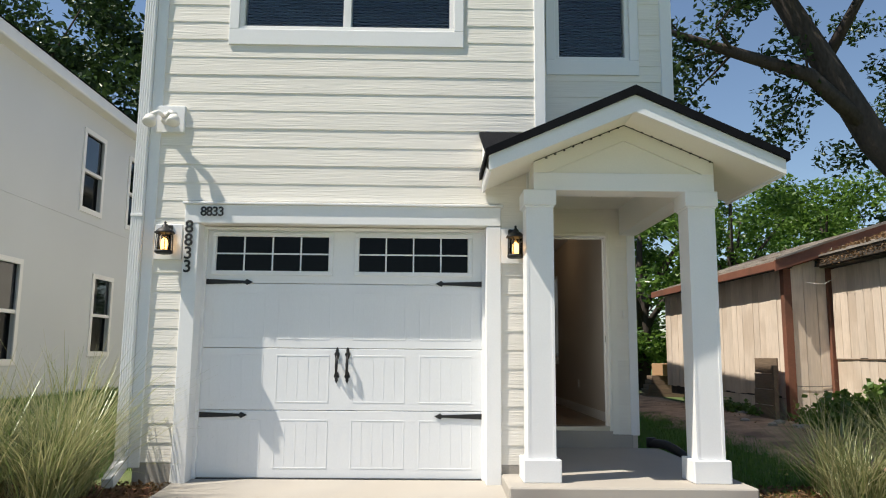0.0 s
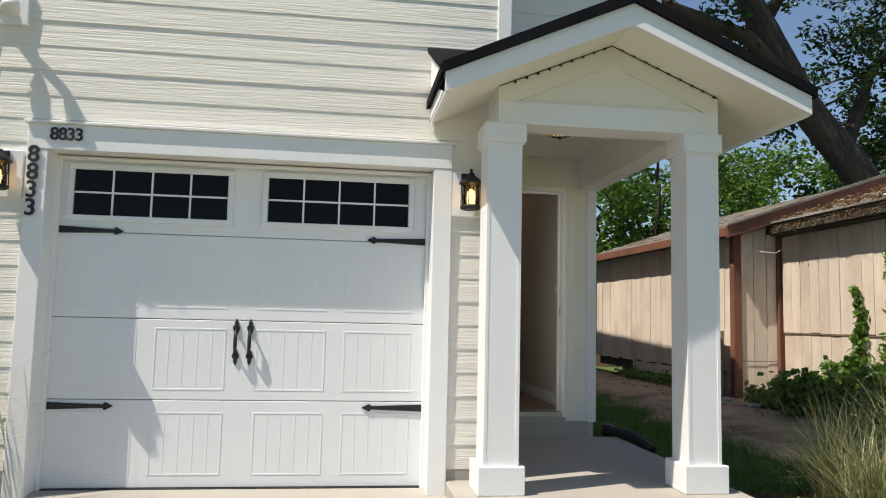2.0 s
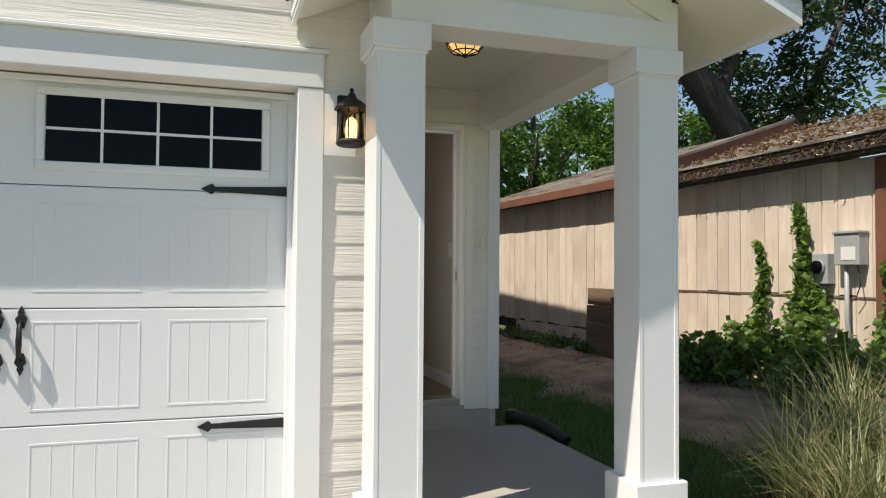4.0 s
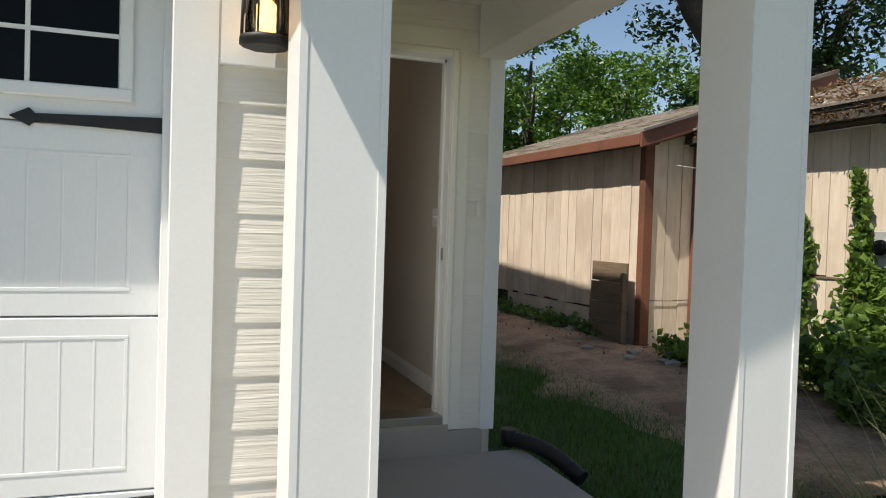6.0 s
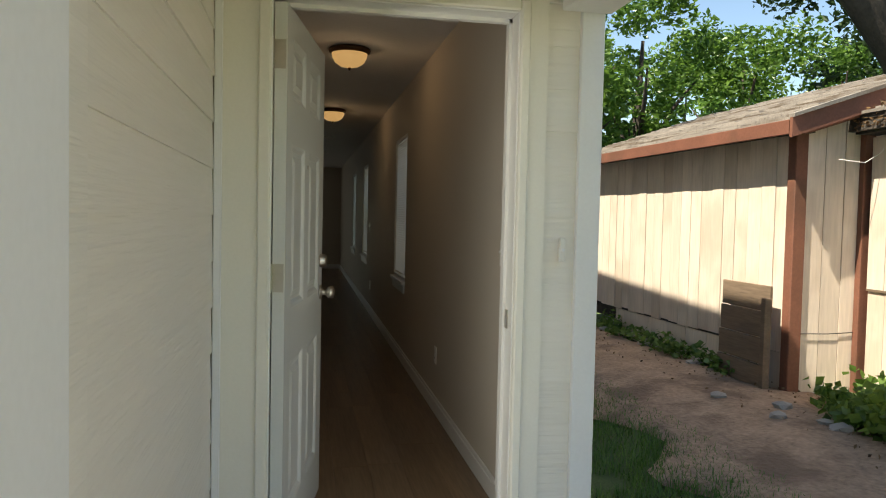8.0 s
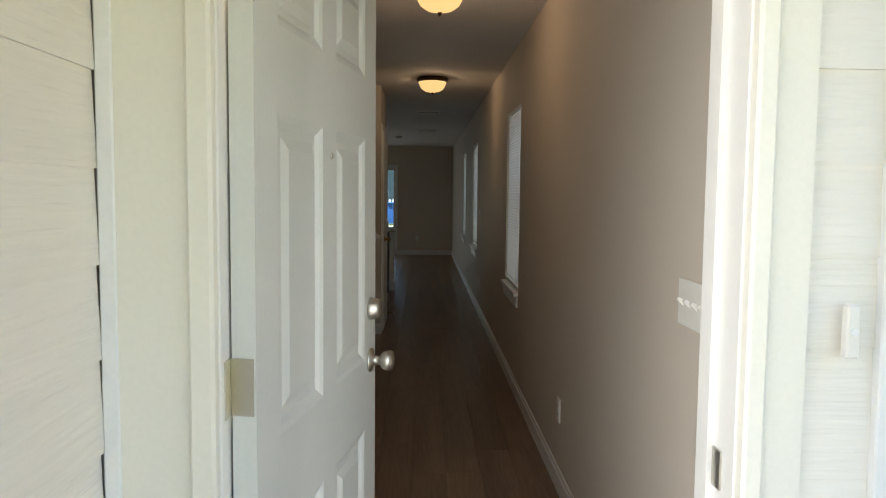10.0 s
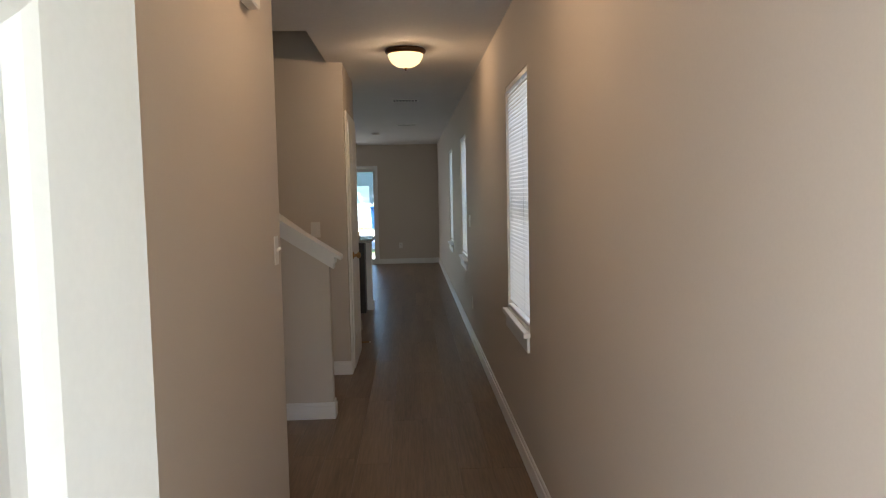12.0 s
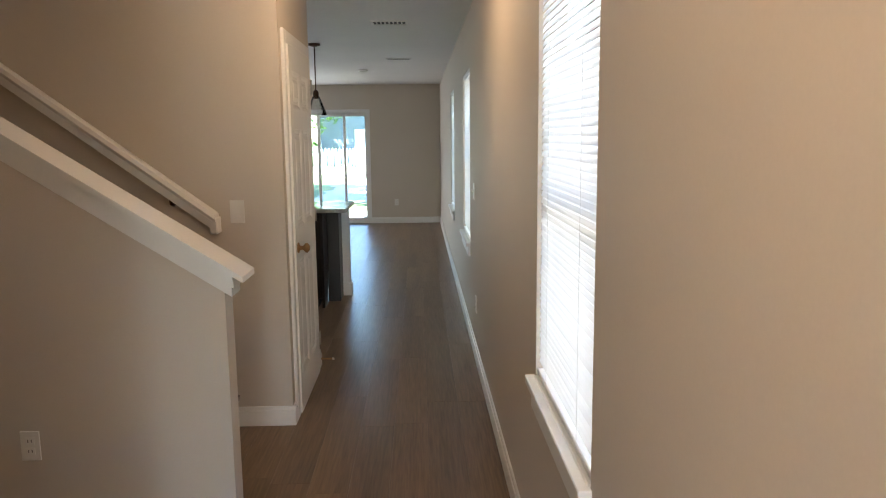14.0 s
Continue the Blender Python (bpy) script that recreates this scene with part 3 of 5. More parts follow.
for k in range(1, 5):
    x = -pw / 2 + k * pw / 5
    box(bead, x - 0.003, x + 0.003, -0.0013, 0.0, 0.012, ph - 0.012, 0.002)
PANELMESH = to_mesh("stamped_panel", bead, DOORPAINT)
for i in range(4):
    sec = part("door_section", boxes((-1.225, 1.225, 0.0, 0.045, GZ[i] + 0.002, GZ[i + 1] - 0.002), bevel=0.004), DOORPAINT, gd)
    if i < 3:
        for a, b in PANELS:
            piece("stamped_panel", PANELMESH, sec, Matrix.Translation(((a + b) / 2, 0, (0.079, 0.62, 1.15)[i])))
for x0, x1 in ((-1.118, -0.138), (0.118, 1.072)):
    wf = part("window_insert", frame_boxes(x0 - 0.035, x1 + 0.035, 1.70, 2.075, 0.038, -0.018, 0.0), DOORPAINT, gd)
    bm = boxes((x0, x1, -0.012, -0.002, 1.881, 1.893))
    for k in range(1, 4):
        x = x0 + (x1 - x0) * k / 4
        box(bm, x - 0.006, x + 0.006, -0.0125, -0.0025, 1.736, 2.04)
    part("grille", bm, DOORPAINT, wf)
    for k in range(4):
        for z0, z1 in ((1.738, 1.881), (1.893, 2.037)):
            w4 = (x1 - x0) / 4
            part("pane", boxes((x0 + k * w4 + 0.006, x0 + (k + 1) * w4 - 0.006, -0.004, -0.001, z0, z1)), DARKGLASS, wf)


def strap(side, z):
    s = -side
    o = side * 1.215
    outline = [(o, z - 0.024), (o, z + 0.024), (o + s * 0.36, z + 0.011), (o + s * 0.375, z + 0.026), (o + s * 0.425, z), (o + s * 0.375, z - 0.026), (o + s * 0.36, z - 0.011)]
    part("strap_hinge", prism(outline, -0.012, -0.001, "y"), BLACK, gd, "black iron strap hinge with a spear tip")


for z in (1.640, 0.515):
    strap(-1, z), strap(1, z)
for x in (-0.045, 0.045):
    h = part("pull_handle", tube([(x, -0.004, 0.85), (x, -0.04, 0.87), (x, -0.045, 0.935), (x, -0.04, 1.0), (x, -0.004, 1.02)], [0.009, 0.010, 0.013, 0.010, 0.009], 8), BLACK, gd, "black iron pull handle")
    for z, s in ((1.02, 1), (0.85, -1)):
        part("spear_plate", prism([(x - 0.012, z - s * 0.03), (x - 0.024, z + s * 0.012), (x - 0.010, z + s * 0.03), (x - 0.014, z + s * 0.04), (x, z + s * 0.07), (x + 0.014, z + s * 0.04), (x + 0.010, z + s * 0.03), (x + 0.024, z + s * 0.012), (x + 0.012, z - s * 0.03)], -0.010, -0.001, "y"), BLACK, h)
structure("garage_seal", boxes((0.0, 2.44, 0.16, 0.24, 0.02, 0.036)), RUBBER, "dark rubber seal under the garage door")


# ---- house numbers ----
def glyph(text, height, m, parent, material):
    cu = bpy.data.curves.new("numeral", "FONT")
    cu.body, cu.size, cu.extrude, cu.align_x = text, height / 0.7, 0.004, "CENTER"
    cu.offset = height * 0.02
    tmp = bpy.data.objects.new("numeral", cu)
    scene.collection.objects.link(tmp)
    me = bpy.data.meshes.new_from_object(tmp.evaluated_get(bpy.context.evaluated_depsgraph_get()))
    scene.collection.objects.unlink(tmp)
    bpy.data.objects.remove(tmp)
    me.materials.clear()
    me.materials.append(material)
    ob = new("numeral", me)
    ob.parent = parent
    ob.matrix_local = m
    return ob


hn = thing("house_number", (0.11, -0.024, 2.215), "small black numerals 8833 on the garage header", "house number")
for i, c in enumerate("8833"):
    glyph(c, 0.078, pose(-0.072 + i * 0.049, 0, 0, 90), hn, BLACK)
hn = thing("house_number", (-0.075, -0.024, 1.735), "large black numerals 8833 stacked down the garage trim", "house number")
for i, c in enumerate("3388"):
    glyph(c, 0.102, pose(0.0, 0.0, i * 0.112, 90), hn, BLACK)

# ---- floodlight ----
fl = thing("floodlight", (-0.30, 0.0, 3.06), "white twin-bulb security floodlight on a square plate", "floodlight")
part("plate", boxes((-0.13, 0.13, -0.018, 0.02, -0.12, 0.12), bevel=0.006), TRIM, fl)
part("canopy", turned([(0.055, 0.0), (0.055, 0.02), (0.03, 0.05)], 16, pose(-0.02, -0.018, 0.0, 90)), PLASTIC, fl)
for s in (-1, 1):
    arm = part("arm", tube([(-0.02, -0.055, 0.0), (-0.02 + s * 0.05, -0.10, 0.035), (-0.02 + s * 0.10, -0.12, 0.0)], [0.016, 0.02, 0.026], 10), PLASTIC, fl)
    part("bulb", turned([(0.02, 0.0), (0.045, -0.03), (0.058, -0.085), (0.045, -0.10), (0.01, -0.105)], 14, pose(-0.02 + s * 0.10, -0.12, 0.0, -28, 0, 0)), PLASTIC, arm, "frosted reflector bulb")

# ---- wall lanterns ----
def lantern(x, z):
    la = thing("wall_lantern", (x, 0.0, z), "black iron wall lantern with a lit candle bulb", "wall lamp", "lanterns beside the garage door")
    part("mounting_block", boxes((-0.115, 0.115, -0.012, 0.02, -0.16, 0.14), bevel=0.004), TRIM, la, "white mounting block")
    part("back_plate", boxes((-0.055, 0.035, -0.03, -0.012, -0.02, 0.13), bevel=0.005), BLACK, la)
    part("arm", tube([(0, -0.03, 0.08), (0, -0.06, 0.125), (0, -0.10, 0.115)], [0.009, 0.009, 0.009], 8), BLACK, la)
    part("roof", turned([(0.082, 0.045), (0.084, 0.055), (0.05, 0.085), (0.026, 0.10), (0.02, 0.115), (0.008, 0.13), (0.012, 0.14), (0.004, 0.15)], 8, pose(0, -0.10, 0, 0, 0, 22.5)), BLACK, la)
    part("base", turned([(0.06, -0.125), (0.074, -0.115), (0.074, -0.10), (0.062, -0.095)], 8, pose(0, -0.10, 0, 0, 0, 22.5)), BLACK, la)
    for k in range(8):
        a = math.radians(22.5 + 45 * k)
        part("bar", tube([(0.068 * math.cos(a), -0.10 + 0.068 * math.sin(a), -0.10), (0.064 * math.cos(a), -0.10 + 0.064 * math.sin(a), 0.05)], [0.0035, 0.0035], 5), BLACK, la)
    part("glass", turned([(0.060, -0.098), (0.057, 0.048)], 8, pose(0, -0.10, 0, 0, 0, 22.5)), LANTERNGLASS, la).visible_shadow = False
    part("candle", turned([(0.026, -0.095), (0.026, -0.01), (0.018, 0.0), (0.006, 0.012)], 14, pose(0, -0.10, 0)), CANDLE, la, "glowing amber candle bulb")
    return la


lantern(-0.25, 2.0)
lantern(2.675, 1.995)

# ---- porch ----
def column(x, y):
    c = thing("porch_column", (x, y, 0.11), "square white boxed porch column on the slab", "column", "porch columns")
    part("shaft", boxes((-0.108, 0.108, -0.118, 0.118, 0.17, 2.15), bevel=0.004), TRIM, c)
    part("corner_board", boxes((0.088, 0.1085, -0.122, -0.1175, 0.173, 2.134), (-0.1085, -0.09, -0.1205, -0.1175, 0.173, 2.134)), TRIM, c)
    part("plinth", boxes((-0.145, 0.145, -0.147, 0.147, 0.0, 0.172), bevel=0.006), TRIM, c)
    part("capital", boxes((-0.132, 0.132, -0.138, 0.138, 2.15, 2.275), (-0.118, 0.118, -0.128, 0.128, 2.135, 2.152), bevel=0.005), TRIM, c)
    return c


column(2.835, -0.285)
column(4.135, -0.285)

RX, RZ, SL_ = 3.53, 3.06, 0.44       # gable: middle, height of the fascia's peak, slope
pr = thing("porch_roof", (0, 0, 0), "white gabled porch roof with black shingles", "porch roof")
part("front_beam", boxes((2.79, 4.25, -0.40, -0.17, 2.385, 2.53), bevel=0.002), TRIM, pr)
part("side_beam", boxes((4.03, 4.22, -0.17, 1.79, 2.385, 2.70), bevel=0.004), TRIM, pr)
part("left_beam", boxes((2.80, 2.95, -0.17, 0.0, 2.385, 2.70), bevel=0.004), TRIM, pr)
part("porch_ceiling", boxes((2.835, 4.03, -0.17, 1.80, 2.68, 2.70)), SOFFIT, pr)
def gz(x):
    return RZ - SL_ * abs(x - RX)
part("gable_panel", prism([(2.79, 2.53), (2.79, gz(2.79) - 0.105), (RX, RZ - 0.115), (4.25, gz(4.25) - 0.105), (4.25, 2.53)], -0.382, -0.17, "y"), SOFFIT, pr)
for end, inner in ((2.79, 2.905), (4.25, 4.155)):
    part("gable_rake", prism([(end, 2.53), (inner, 2.53), (RX, RZ - 0.255), (RX, RZ - 0.115), (end, gz(end) - 0.105)], -0.40, -0.382, "y"), SOFFIT, pr)
    part("vent_strip", prism([(end, gz(end) - 0.119), (RX, RZ - 0.131), (RX, RZ - 0.126), (end, gz(end) - 0.114)], -0.405, -0.40, "y"), BLACK, pr)
for s, tip in ((-1, 2.40), (1, 4.665)):
    part("fascia", prism([(RX, RZ), (tip, gz(tip)), (tip, gz(tip) - 0.115), (RX, RZ - 0.135)], -0.77, -0.745, "y"), TRIM, pr)
    part("soffit", prism([(RX, RZ - 0.125), (tip, gz(tip) - 0.105), (tip, gz(tip) - 0.09), (RX, RZ - 0.11)], -0.745, 0.0 if s < 0 else 0.36, "y"), SOFFIT, pr)
    part("side_fascia", boxes((min(tip, tip - s * 0.02), max(tip, tip - s * 0.02), -0.745, 0.0 if s < 0 else 0.38, gz(tip) - 0.12, gz(tip) - 0.005)), TRIM, pr)
    part("shingles", prism([(RX, RZ), (tip + s * 0.025, gz(tip) - 0.010), (tip + s * 0.025, gz(tip) + 0.05), (RX, RZ + 0.072)], -0.795, 0.0 if s < 0 else 0.38, "y"), SHINGLE, pr)
    # vent slots along the soffit edge
    for k in range(9):
        x = RX + s * (0.06 + k * (0.66 if s < 0 else 0.70) / 9)
        part("vent_slot", boxes((x, x + 0.016, -0.416, -0.405, gz(x) - 0.133, gz(x) - 0.122)), BLACK, pr)
# lower shed slope that dies into the wall beside the gable
sb = bmesh.new()
tops = [(2.375, -0.77, gz(2.40) + 0.04), (2.375, 0.0, 2.985), (2.86, 0.0, 2.985), (2.86, -0.40, 2.79)]
hi_ = [sb.verts.new(p) for p in tops]
lo_ = [sb.verts.new((x, y, z - 0.035)) for x, y, z in tops]
sb.faces.new(hi_), sb.faces.new(list(reversed(lo_)))
for k in range(4):
    sb.faces.new((hi_[k], lo_[k], lo_[(k + 1) % 4], hi_[(k + 1) % 4]))
part("side_slope", sb, SHINGLE, pr)
part("side_cheek", prism([(-0.745, gz(2.40) - 0.11), (-0.745, gz(2.40)), (0.0, 2.94), (0.0, 2.72)], 2.40, 2.415, "x"), TRIM, pr)

pl = thing("porch_lamp", (3.47, 0.56, 2.68), "amber glass porch ceiling lamp in a black cage", "ceiling lamp")
part("base_plate", turned([(0.125, 0.0), (0.135, -0.012), (0.12, -0.025)], 20), BLACK, pl)
part("glass_bowl", turned([(0.112, -0.02), (0.105, -0.06), (0.075, -0.10), (0.02, -0.115)], 10), PORCHGLOW, pl, "glowing amber seeded glass")
for k in range(10):
    a = 2 * math.pi * k / 10
    part("cage_bar", tube([((r + 0.004) * math.cos(a), (r + 0.004) * math.sin(a), z - 0.003) for r, z in ((0.112, -0.02), (0.105, -0.06), (0.075, -0.10), (0.02, -0.115))], [0.004] * 4, 5), BLACK, pl)
for r, z in ((0.108, -0.062), (0.078, -0.102)):
    part("cage_ring", tube([(r * math.cos(2 * math.pi * k / 20), r * math.sin(2 * math.pi * k / 20), z) for k in range(21)], [0.004] * 21, 5), BLACK, pl)
part("finial", turned([(0.02, -0.112), (0.022, -0.122), (0.008, -0.135)], 10), BLACK, pl)

# ---- front door ----
structure("door_casing", boxes((2.965, 3.008, 1.785, 1.83, 0.28, 2.415), (3.88, 3.916, 1.785, 1.83, 0.28, 2.415), (3.008, 3.88, 1.785, 1.83, 2.375, 2.415), bevel=0.006), SOFFIT, "cream brick-mould casing round the front door")
structure("door_side_boards", boxes((2.85, 2.965, 1.80, 1.83, 0.25, 2.415), (3.916, 3.985, 1.80, 1.83, 0.25, 2.415), (2.86, 4.11, 1.80, 1.8255, 2.415, 2.52)), SOFFIT, "cream flat boards beside the door casing")
structure("door_jamb", boxes((2.994, 3.012, 1.812, 1.985, 0.30, 2.388), (3.876, 3.894, 1.812, 1.985, 0.30, 2.388), (3.012, 3.876, 1.812, 1.985, 2.372, 2.388), bevel=0.002), INTRIM, "white front door jamb")
structure("door_stop", boxes((3.864, 3.876, 1.90, 1.93, 0.32, 2.372), (3.012, 3.876, 1.90, 1.93, 2.358, 2.372)), INTRIM, "white door stop strip")
structure("threshold", boxes((2.976, 3.884, 1.79, 1.99, 0.285, FLOOR + 0.012), bevel=0.004), STEEL, "worn metal threshold")
structure("door_riser", boxes((2.84, 4.12, 1.775, 1.83, 0.11, 0.245), (2.96, 3.91, 1.778, 1.83, 0.245, 0.285)), CONCRETE, "concrete riser under the front door")
fd = thing("front_door", (3.016, 1.865, FLOOR + 0.014), "white six-panel front door standing open inward", "door", turn=80.0)
DW, DH = 0.86, 2.03
RAILS = [(0.11, 0.375), (0.475, 0.74)]
ROWS = [(0.20, 0.76), (0.95, 1.55), (1.71, 1.93)]
leaf = bmesh.new()
us = [0, RAILS[0][0], RAILS[0][1], RAILS[1][0], RAILS[1][1], DW]
for i in range(5):
    if i % 2 == 0:
        box(leaf, us[i], us[i + 1], -0.044, 0.0, 0, DH)
    else:
        zs = [0, *[v for r in ROWS for v in r], DH]
        for k in range(0, len(zs), 2):
            box(leaf, us[i], us[i + 1], -0.044, 0.0, zs[k], zs[k + 1])
bmesh.ops.remove_doubles(leaf, verts=leaf.verts, dist=1e-5)
door_leaf = part("door_leaf", leaf, ENTRYPAINT, fd)


def raised(u0, u1, z0, z1, y_face, y_deep, sign):
    """A moulded panel: sunk bevel and raised field."""
    bm = bmesh.new()
    rings = [(0.0, y_face), (0.012, y_face + sign * 0.004), (0.024, y_deep), (0.040, y_deep), (0.062, y_face - 0.0 + sign * 0.003)]
    loops = []
    for ins, y in rings:
        loops.append([bm.verts.new(p) for p in ((u0 + ins, y, z0 + ins), (u1 - ins, y, z0 + ins), (u1 - ins, y, z1 - ins), (u0 + ins, y, z1 - ins))])
    for a, b in zip(loops, loops[1:]):
        for k in range(4):
            bm.faces.new((a[k], a[(k + 1) % 4], b[(k + 1) % 4], b[k]))
    bm.faces.new(loops[-1])
    return bm


def panels(parent, material, rails, rows, thick):
    for u0, u1 in rails:
        for z0, z1 in rows:
            part("panel", raised(u0, u1, z0, z1, -thick, -thick + 0.011, 1), material, parent)
            part("panel", raised(u0, u1, z0, z1, 0.0, -0.011, -1), material, parent)


panels(door_leaf, ENTRYPAINT, RAILS, ROWS, 0.044)
for z, n in ((0.94, "knob"), (1.085, "deadbolt")):
    if n == "knob":
        k = part("knob", turned([(0.033, 0.0), (0.033, 0.006), (0.014, 0.012), (0.012, 0.03), (0.024, 0.038), (0.029, 0.052), (0.026, 0.064), (0.012, 0.069)], 20, pose(DW - 0.062, -0.044, z, 90)), STEEL, fd, "satin nickel door knob")
        part("knob_inside", turned([(0.033, 0.0), (0.033, 0.006), (0.014, 0.012), (0.012, 0.03), (0.024, 0.038), (0.029, 0.052), (0.026, 0.064), (0.012, 0.069)], 20, pose(DW - 0.062, 0.0, z, -90)), STEEL, fd)
    else:
        k = part("deadbolt", turned([(0.031, 0.0), (0.031, 0.006), (0.027, 0.026), (0.024, 0.030), (0.010, 0.031)], 20, pose(DW - 0.062, -0.044, z, 90)), STEEL, fd, "satin nickel deadbolt cylinder")
    part("latch_plate", boxes((DW - 0.0005, DW + 0.0015, -0.034, -0.010, z - 0.028, z + 0.028)), STEEL, k)
part("peephole", turned([(0.007, 0.0), (0.007, 0.004), (0.004, 0.005)], 12, pose(DW / 2 + 0.005, -0.044, 1.488, 90)), STEEL, fd)
for z in (0.17, 1.02, 1.80):
    part("hinge", boxes((-0.004, 0.0, -0.040, 0.0, z, z + 0.10), (-0.002, -0.0005, 0.0, 0.022, z, z + 0.10)), STEEL, fd, "dull steel hinge leaf")
    structure("hinge_leaf", boxes((3.0115, 3.0145, 1.83, 1.865, FLOOR + 0.014 + z, FLOOR + 0.114 + z)), STEEL, "dull steel hinge leaf on the jamb")
structure("strike_plate", boxes((3.872, 3.877, 1.86, 1.895, 1.22, 1.29)), STEEL, "small steel strike plate in the jamb")

# black drain pipe by the entry corner
dp = thing("drain_pipe", (4.34, 1.78, 0.05), "black corrugated plastic drain pipe lying on the slab's edge", "drain pipe")
pts, rad = [], []
for k in range(30):
    f = k / 29
    pts.append((0.0 + 0.22 * f, 0.10 - 0.50 * f, 0.10 - 0.10 * f + 0.05 * math.sin(f * 3.1)))
    rad.append(0.048 if k % 2 else 0.042)
part("hose", tube(pts, rad, 12), RUBBER, dp)
part("coupling", turned([(0.05, 0.0), (0.05, 0.10)], 14, pose(0.0, 0.10, 0.06)), RUBBER, dp)

# ---- indoor fittings ----
def baseboard(x0, x1, y0, y1, face):
    """A white base moulding; face: the side that looks into the room."""
    ob = bmesh.new()
    box(ob, x0, x1, y0, y1, FLOOR, FLOOR + 0.085, 0.002)
    t = 0.006
    box(ob, x0 + (t if face == "-x" else 0), x1 - (t if face == "+x" else 0), y0 + (t if face == "-y" else 0), y1 - (t if face == "+y" else 0), FLOOR + 0.083, FLOOR + 0.108, 0.003)
    structure("baseboard", ob, INTRIM, "white moulded baseboard")


baseboard(3.994, 4.01, 1.99, 17.5, "-x")
baseboard(2.70, 3.994, 17.484, 17.5, "-y")
baseboard(2.88, 2.896, 1.99, 5.216, "+x")
baseboard(-0.28, 2.88, 5.2, 5.216, "+y")
baseboard(2.60, 2.936, 7.944, 7.96, "-y")
baseboard(2.92, 2.936, 7.96, 8.03, "+x")
baseboard(2.92, 2.936, 8.93, 9.036, "+x")
baseboard(2.3, 2.92, 9.02, 9.036, "+y")
baseboard(-0.28, 2.918, 6.764, 6.78, "-y")
baseboard(2.902, 2.918, 6.78, 6.89, "+x")

# stairs behind a sloping half wall
def rise(x):
    return FLOOR + 1.035 + (2.92 - x) * 0.645


structure("wall_half_stairs", prism([(-0.25, FLOOR - 0.2), (2.902, FLOOR - 0.2), (2.902, rise(2.902)), (1.0, rise(1.0)), (1.0, 2.79), (-0.25, 2.79)], 6.78, 6.89, "y"), INWALL, "greige half wall sloping up along the stairs")
cap = bmesh.new()
for dz0, dz1, w in ((0.0, 0.022, 0.072), (-0.022, 0.0, 0.045), (-0.05, -0.022, 0.028), (-0.09, -0.05, 0.014)):
    e = 0.06 if w > 0.05 else (0.02 if w > 0.02 else 0.01)
    prism([(1.0, rise(1.0) + dz0 + 0.03), (2.92 + e, rise(2.92 + e) + dz0 + 0.03), (2.92 + e, rise(2.92 + e) + dz1 + 0.03), (1.0, rise(1.0) + dz1 + 0.03)], 6.78 - w * 0.6, 6.89 + w * 0.6, "y", cap)
structure("half_wall_cap", cap, INTRIM, "white moulded cap on the stair half wall")
st = thing("staircase", (2.62, 7.42, FLOOR), "staircase with white risers climbing behind the half wall", "stairs")
for k in range(13):
    x = -k * 0.265
    part("riser", boxes((x - 0.02, x, -0.52, 0.52, k * 0.185, (k + 1) * 0.185 - 0.03)), INTRIM, st)
    part("tread", boxes((x - 0.275, x + 0.025, -0.52, 0.52, (k + 1) * 0.185 - 0.03, (k + 1) * 0.185), bevel=0.006), PLANK, st)
hr = thing("handrail", (2.6, 7.90, 1.435), "white wall-mounted stair handrail on brackets", "handrail")
def hz(x):
    return (2.60 - x) * 0.74
prof = [(-0.028, -0.055), (-0.028, -0.01), (-0.04, 0.01), (-0.034, 0.035), (-0.015, 0.045), (0.015, 0.045), (0.034, 0.035), (0.04, 0.01), (0.028, -0.01), (0.028, -0.055)]
bm = bmesh.new()
ends = []
for x in (2.585, 0.9):
    ends.append([bm.verts.new((x - 2.6, py, hz(x) + pz)) for py, pz in prof])
n = len(prof)
for k in range(n):
    bm.faces.new((ends[0][k], ends[0][(k + 1) % n], ends[1][(k + 1) % n], ends[1][k]))
bm.faces.new(ends[0]), bm.faces.new(list(reversed(ends[1])))
part("rail", bm, INTRIM, hr)
part("rail_return", boxes((-0.05, -0.01, -0.03, 0.058, -0.055, 0.03), bevel=0.006), INTRIM, hr)
for x in (2.35, 1.45):
    part("bracket", tube([(x - 2.6, 0.055, hz(x) - 0.09), (x - 2.6, 0.02, hz(x) - 0.085), (x - 2.6, 0.0, hz(x) - 0.03)], [0.012, 0.008, 0.008], 8), BRONZE, hr, "dark bronze bracket")
structure("stair_skirt", prism([(2.62, FLOOR), (2.62, FLOOR + 0.3), (0.9, FLOOR + 0.3 + 1.2), (0.9, FLOOR + 1.2 - 0.1)], 7.945, 7.96, "y"), INTRIM, "white skirt board along the stairs")

# closet door
structure("closet_casing", boxes((2.92, 2.938, 8.03, 8.095, FLOOR, FLOOR + 2.105), (2.92, 2.938, 8.865, 8.93, FLOOR, FLOOR + 2.105), (2.92, 2.938, 8.095, 8.865, FLOOR + 2.04, FLOOR + 2.105), bevel=0.004), INTRIM, "white casing round the closet door")
cd = thing("closet_door", (2.912, 8.10, FLOOR + 0.012), "white six-panel closet door, closed", "door", turn=90.0)
cw = 0.76
CR, CROWS = [(0.10, 0.345), (0.415, 0.66)], [(0.20, 0.86), (1.03, 1.58), (1.69, 1.89)]
leaf = bmesh.new()
us = [0, CR[0][0], CR[0][1], CR[1][0], CR[1][1], cw]
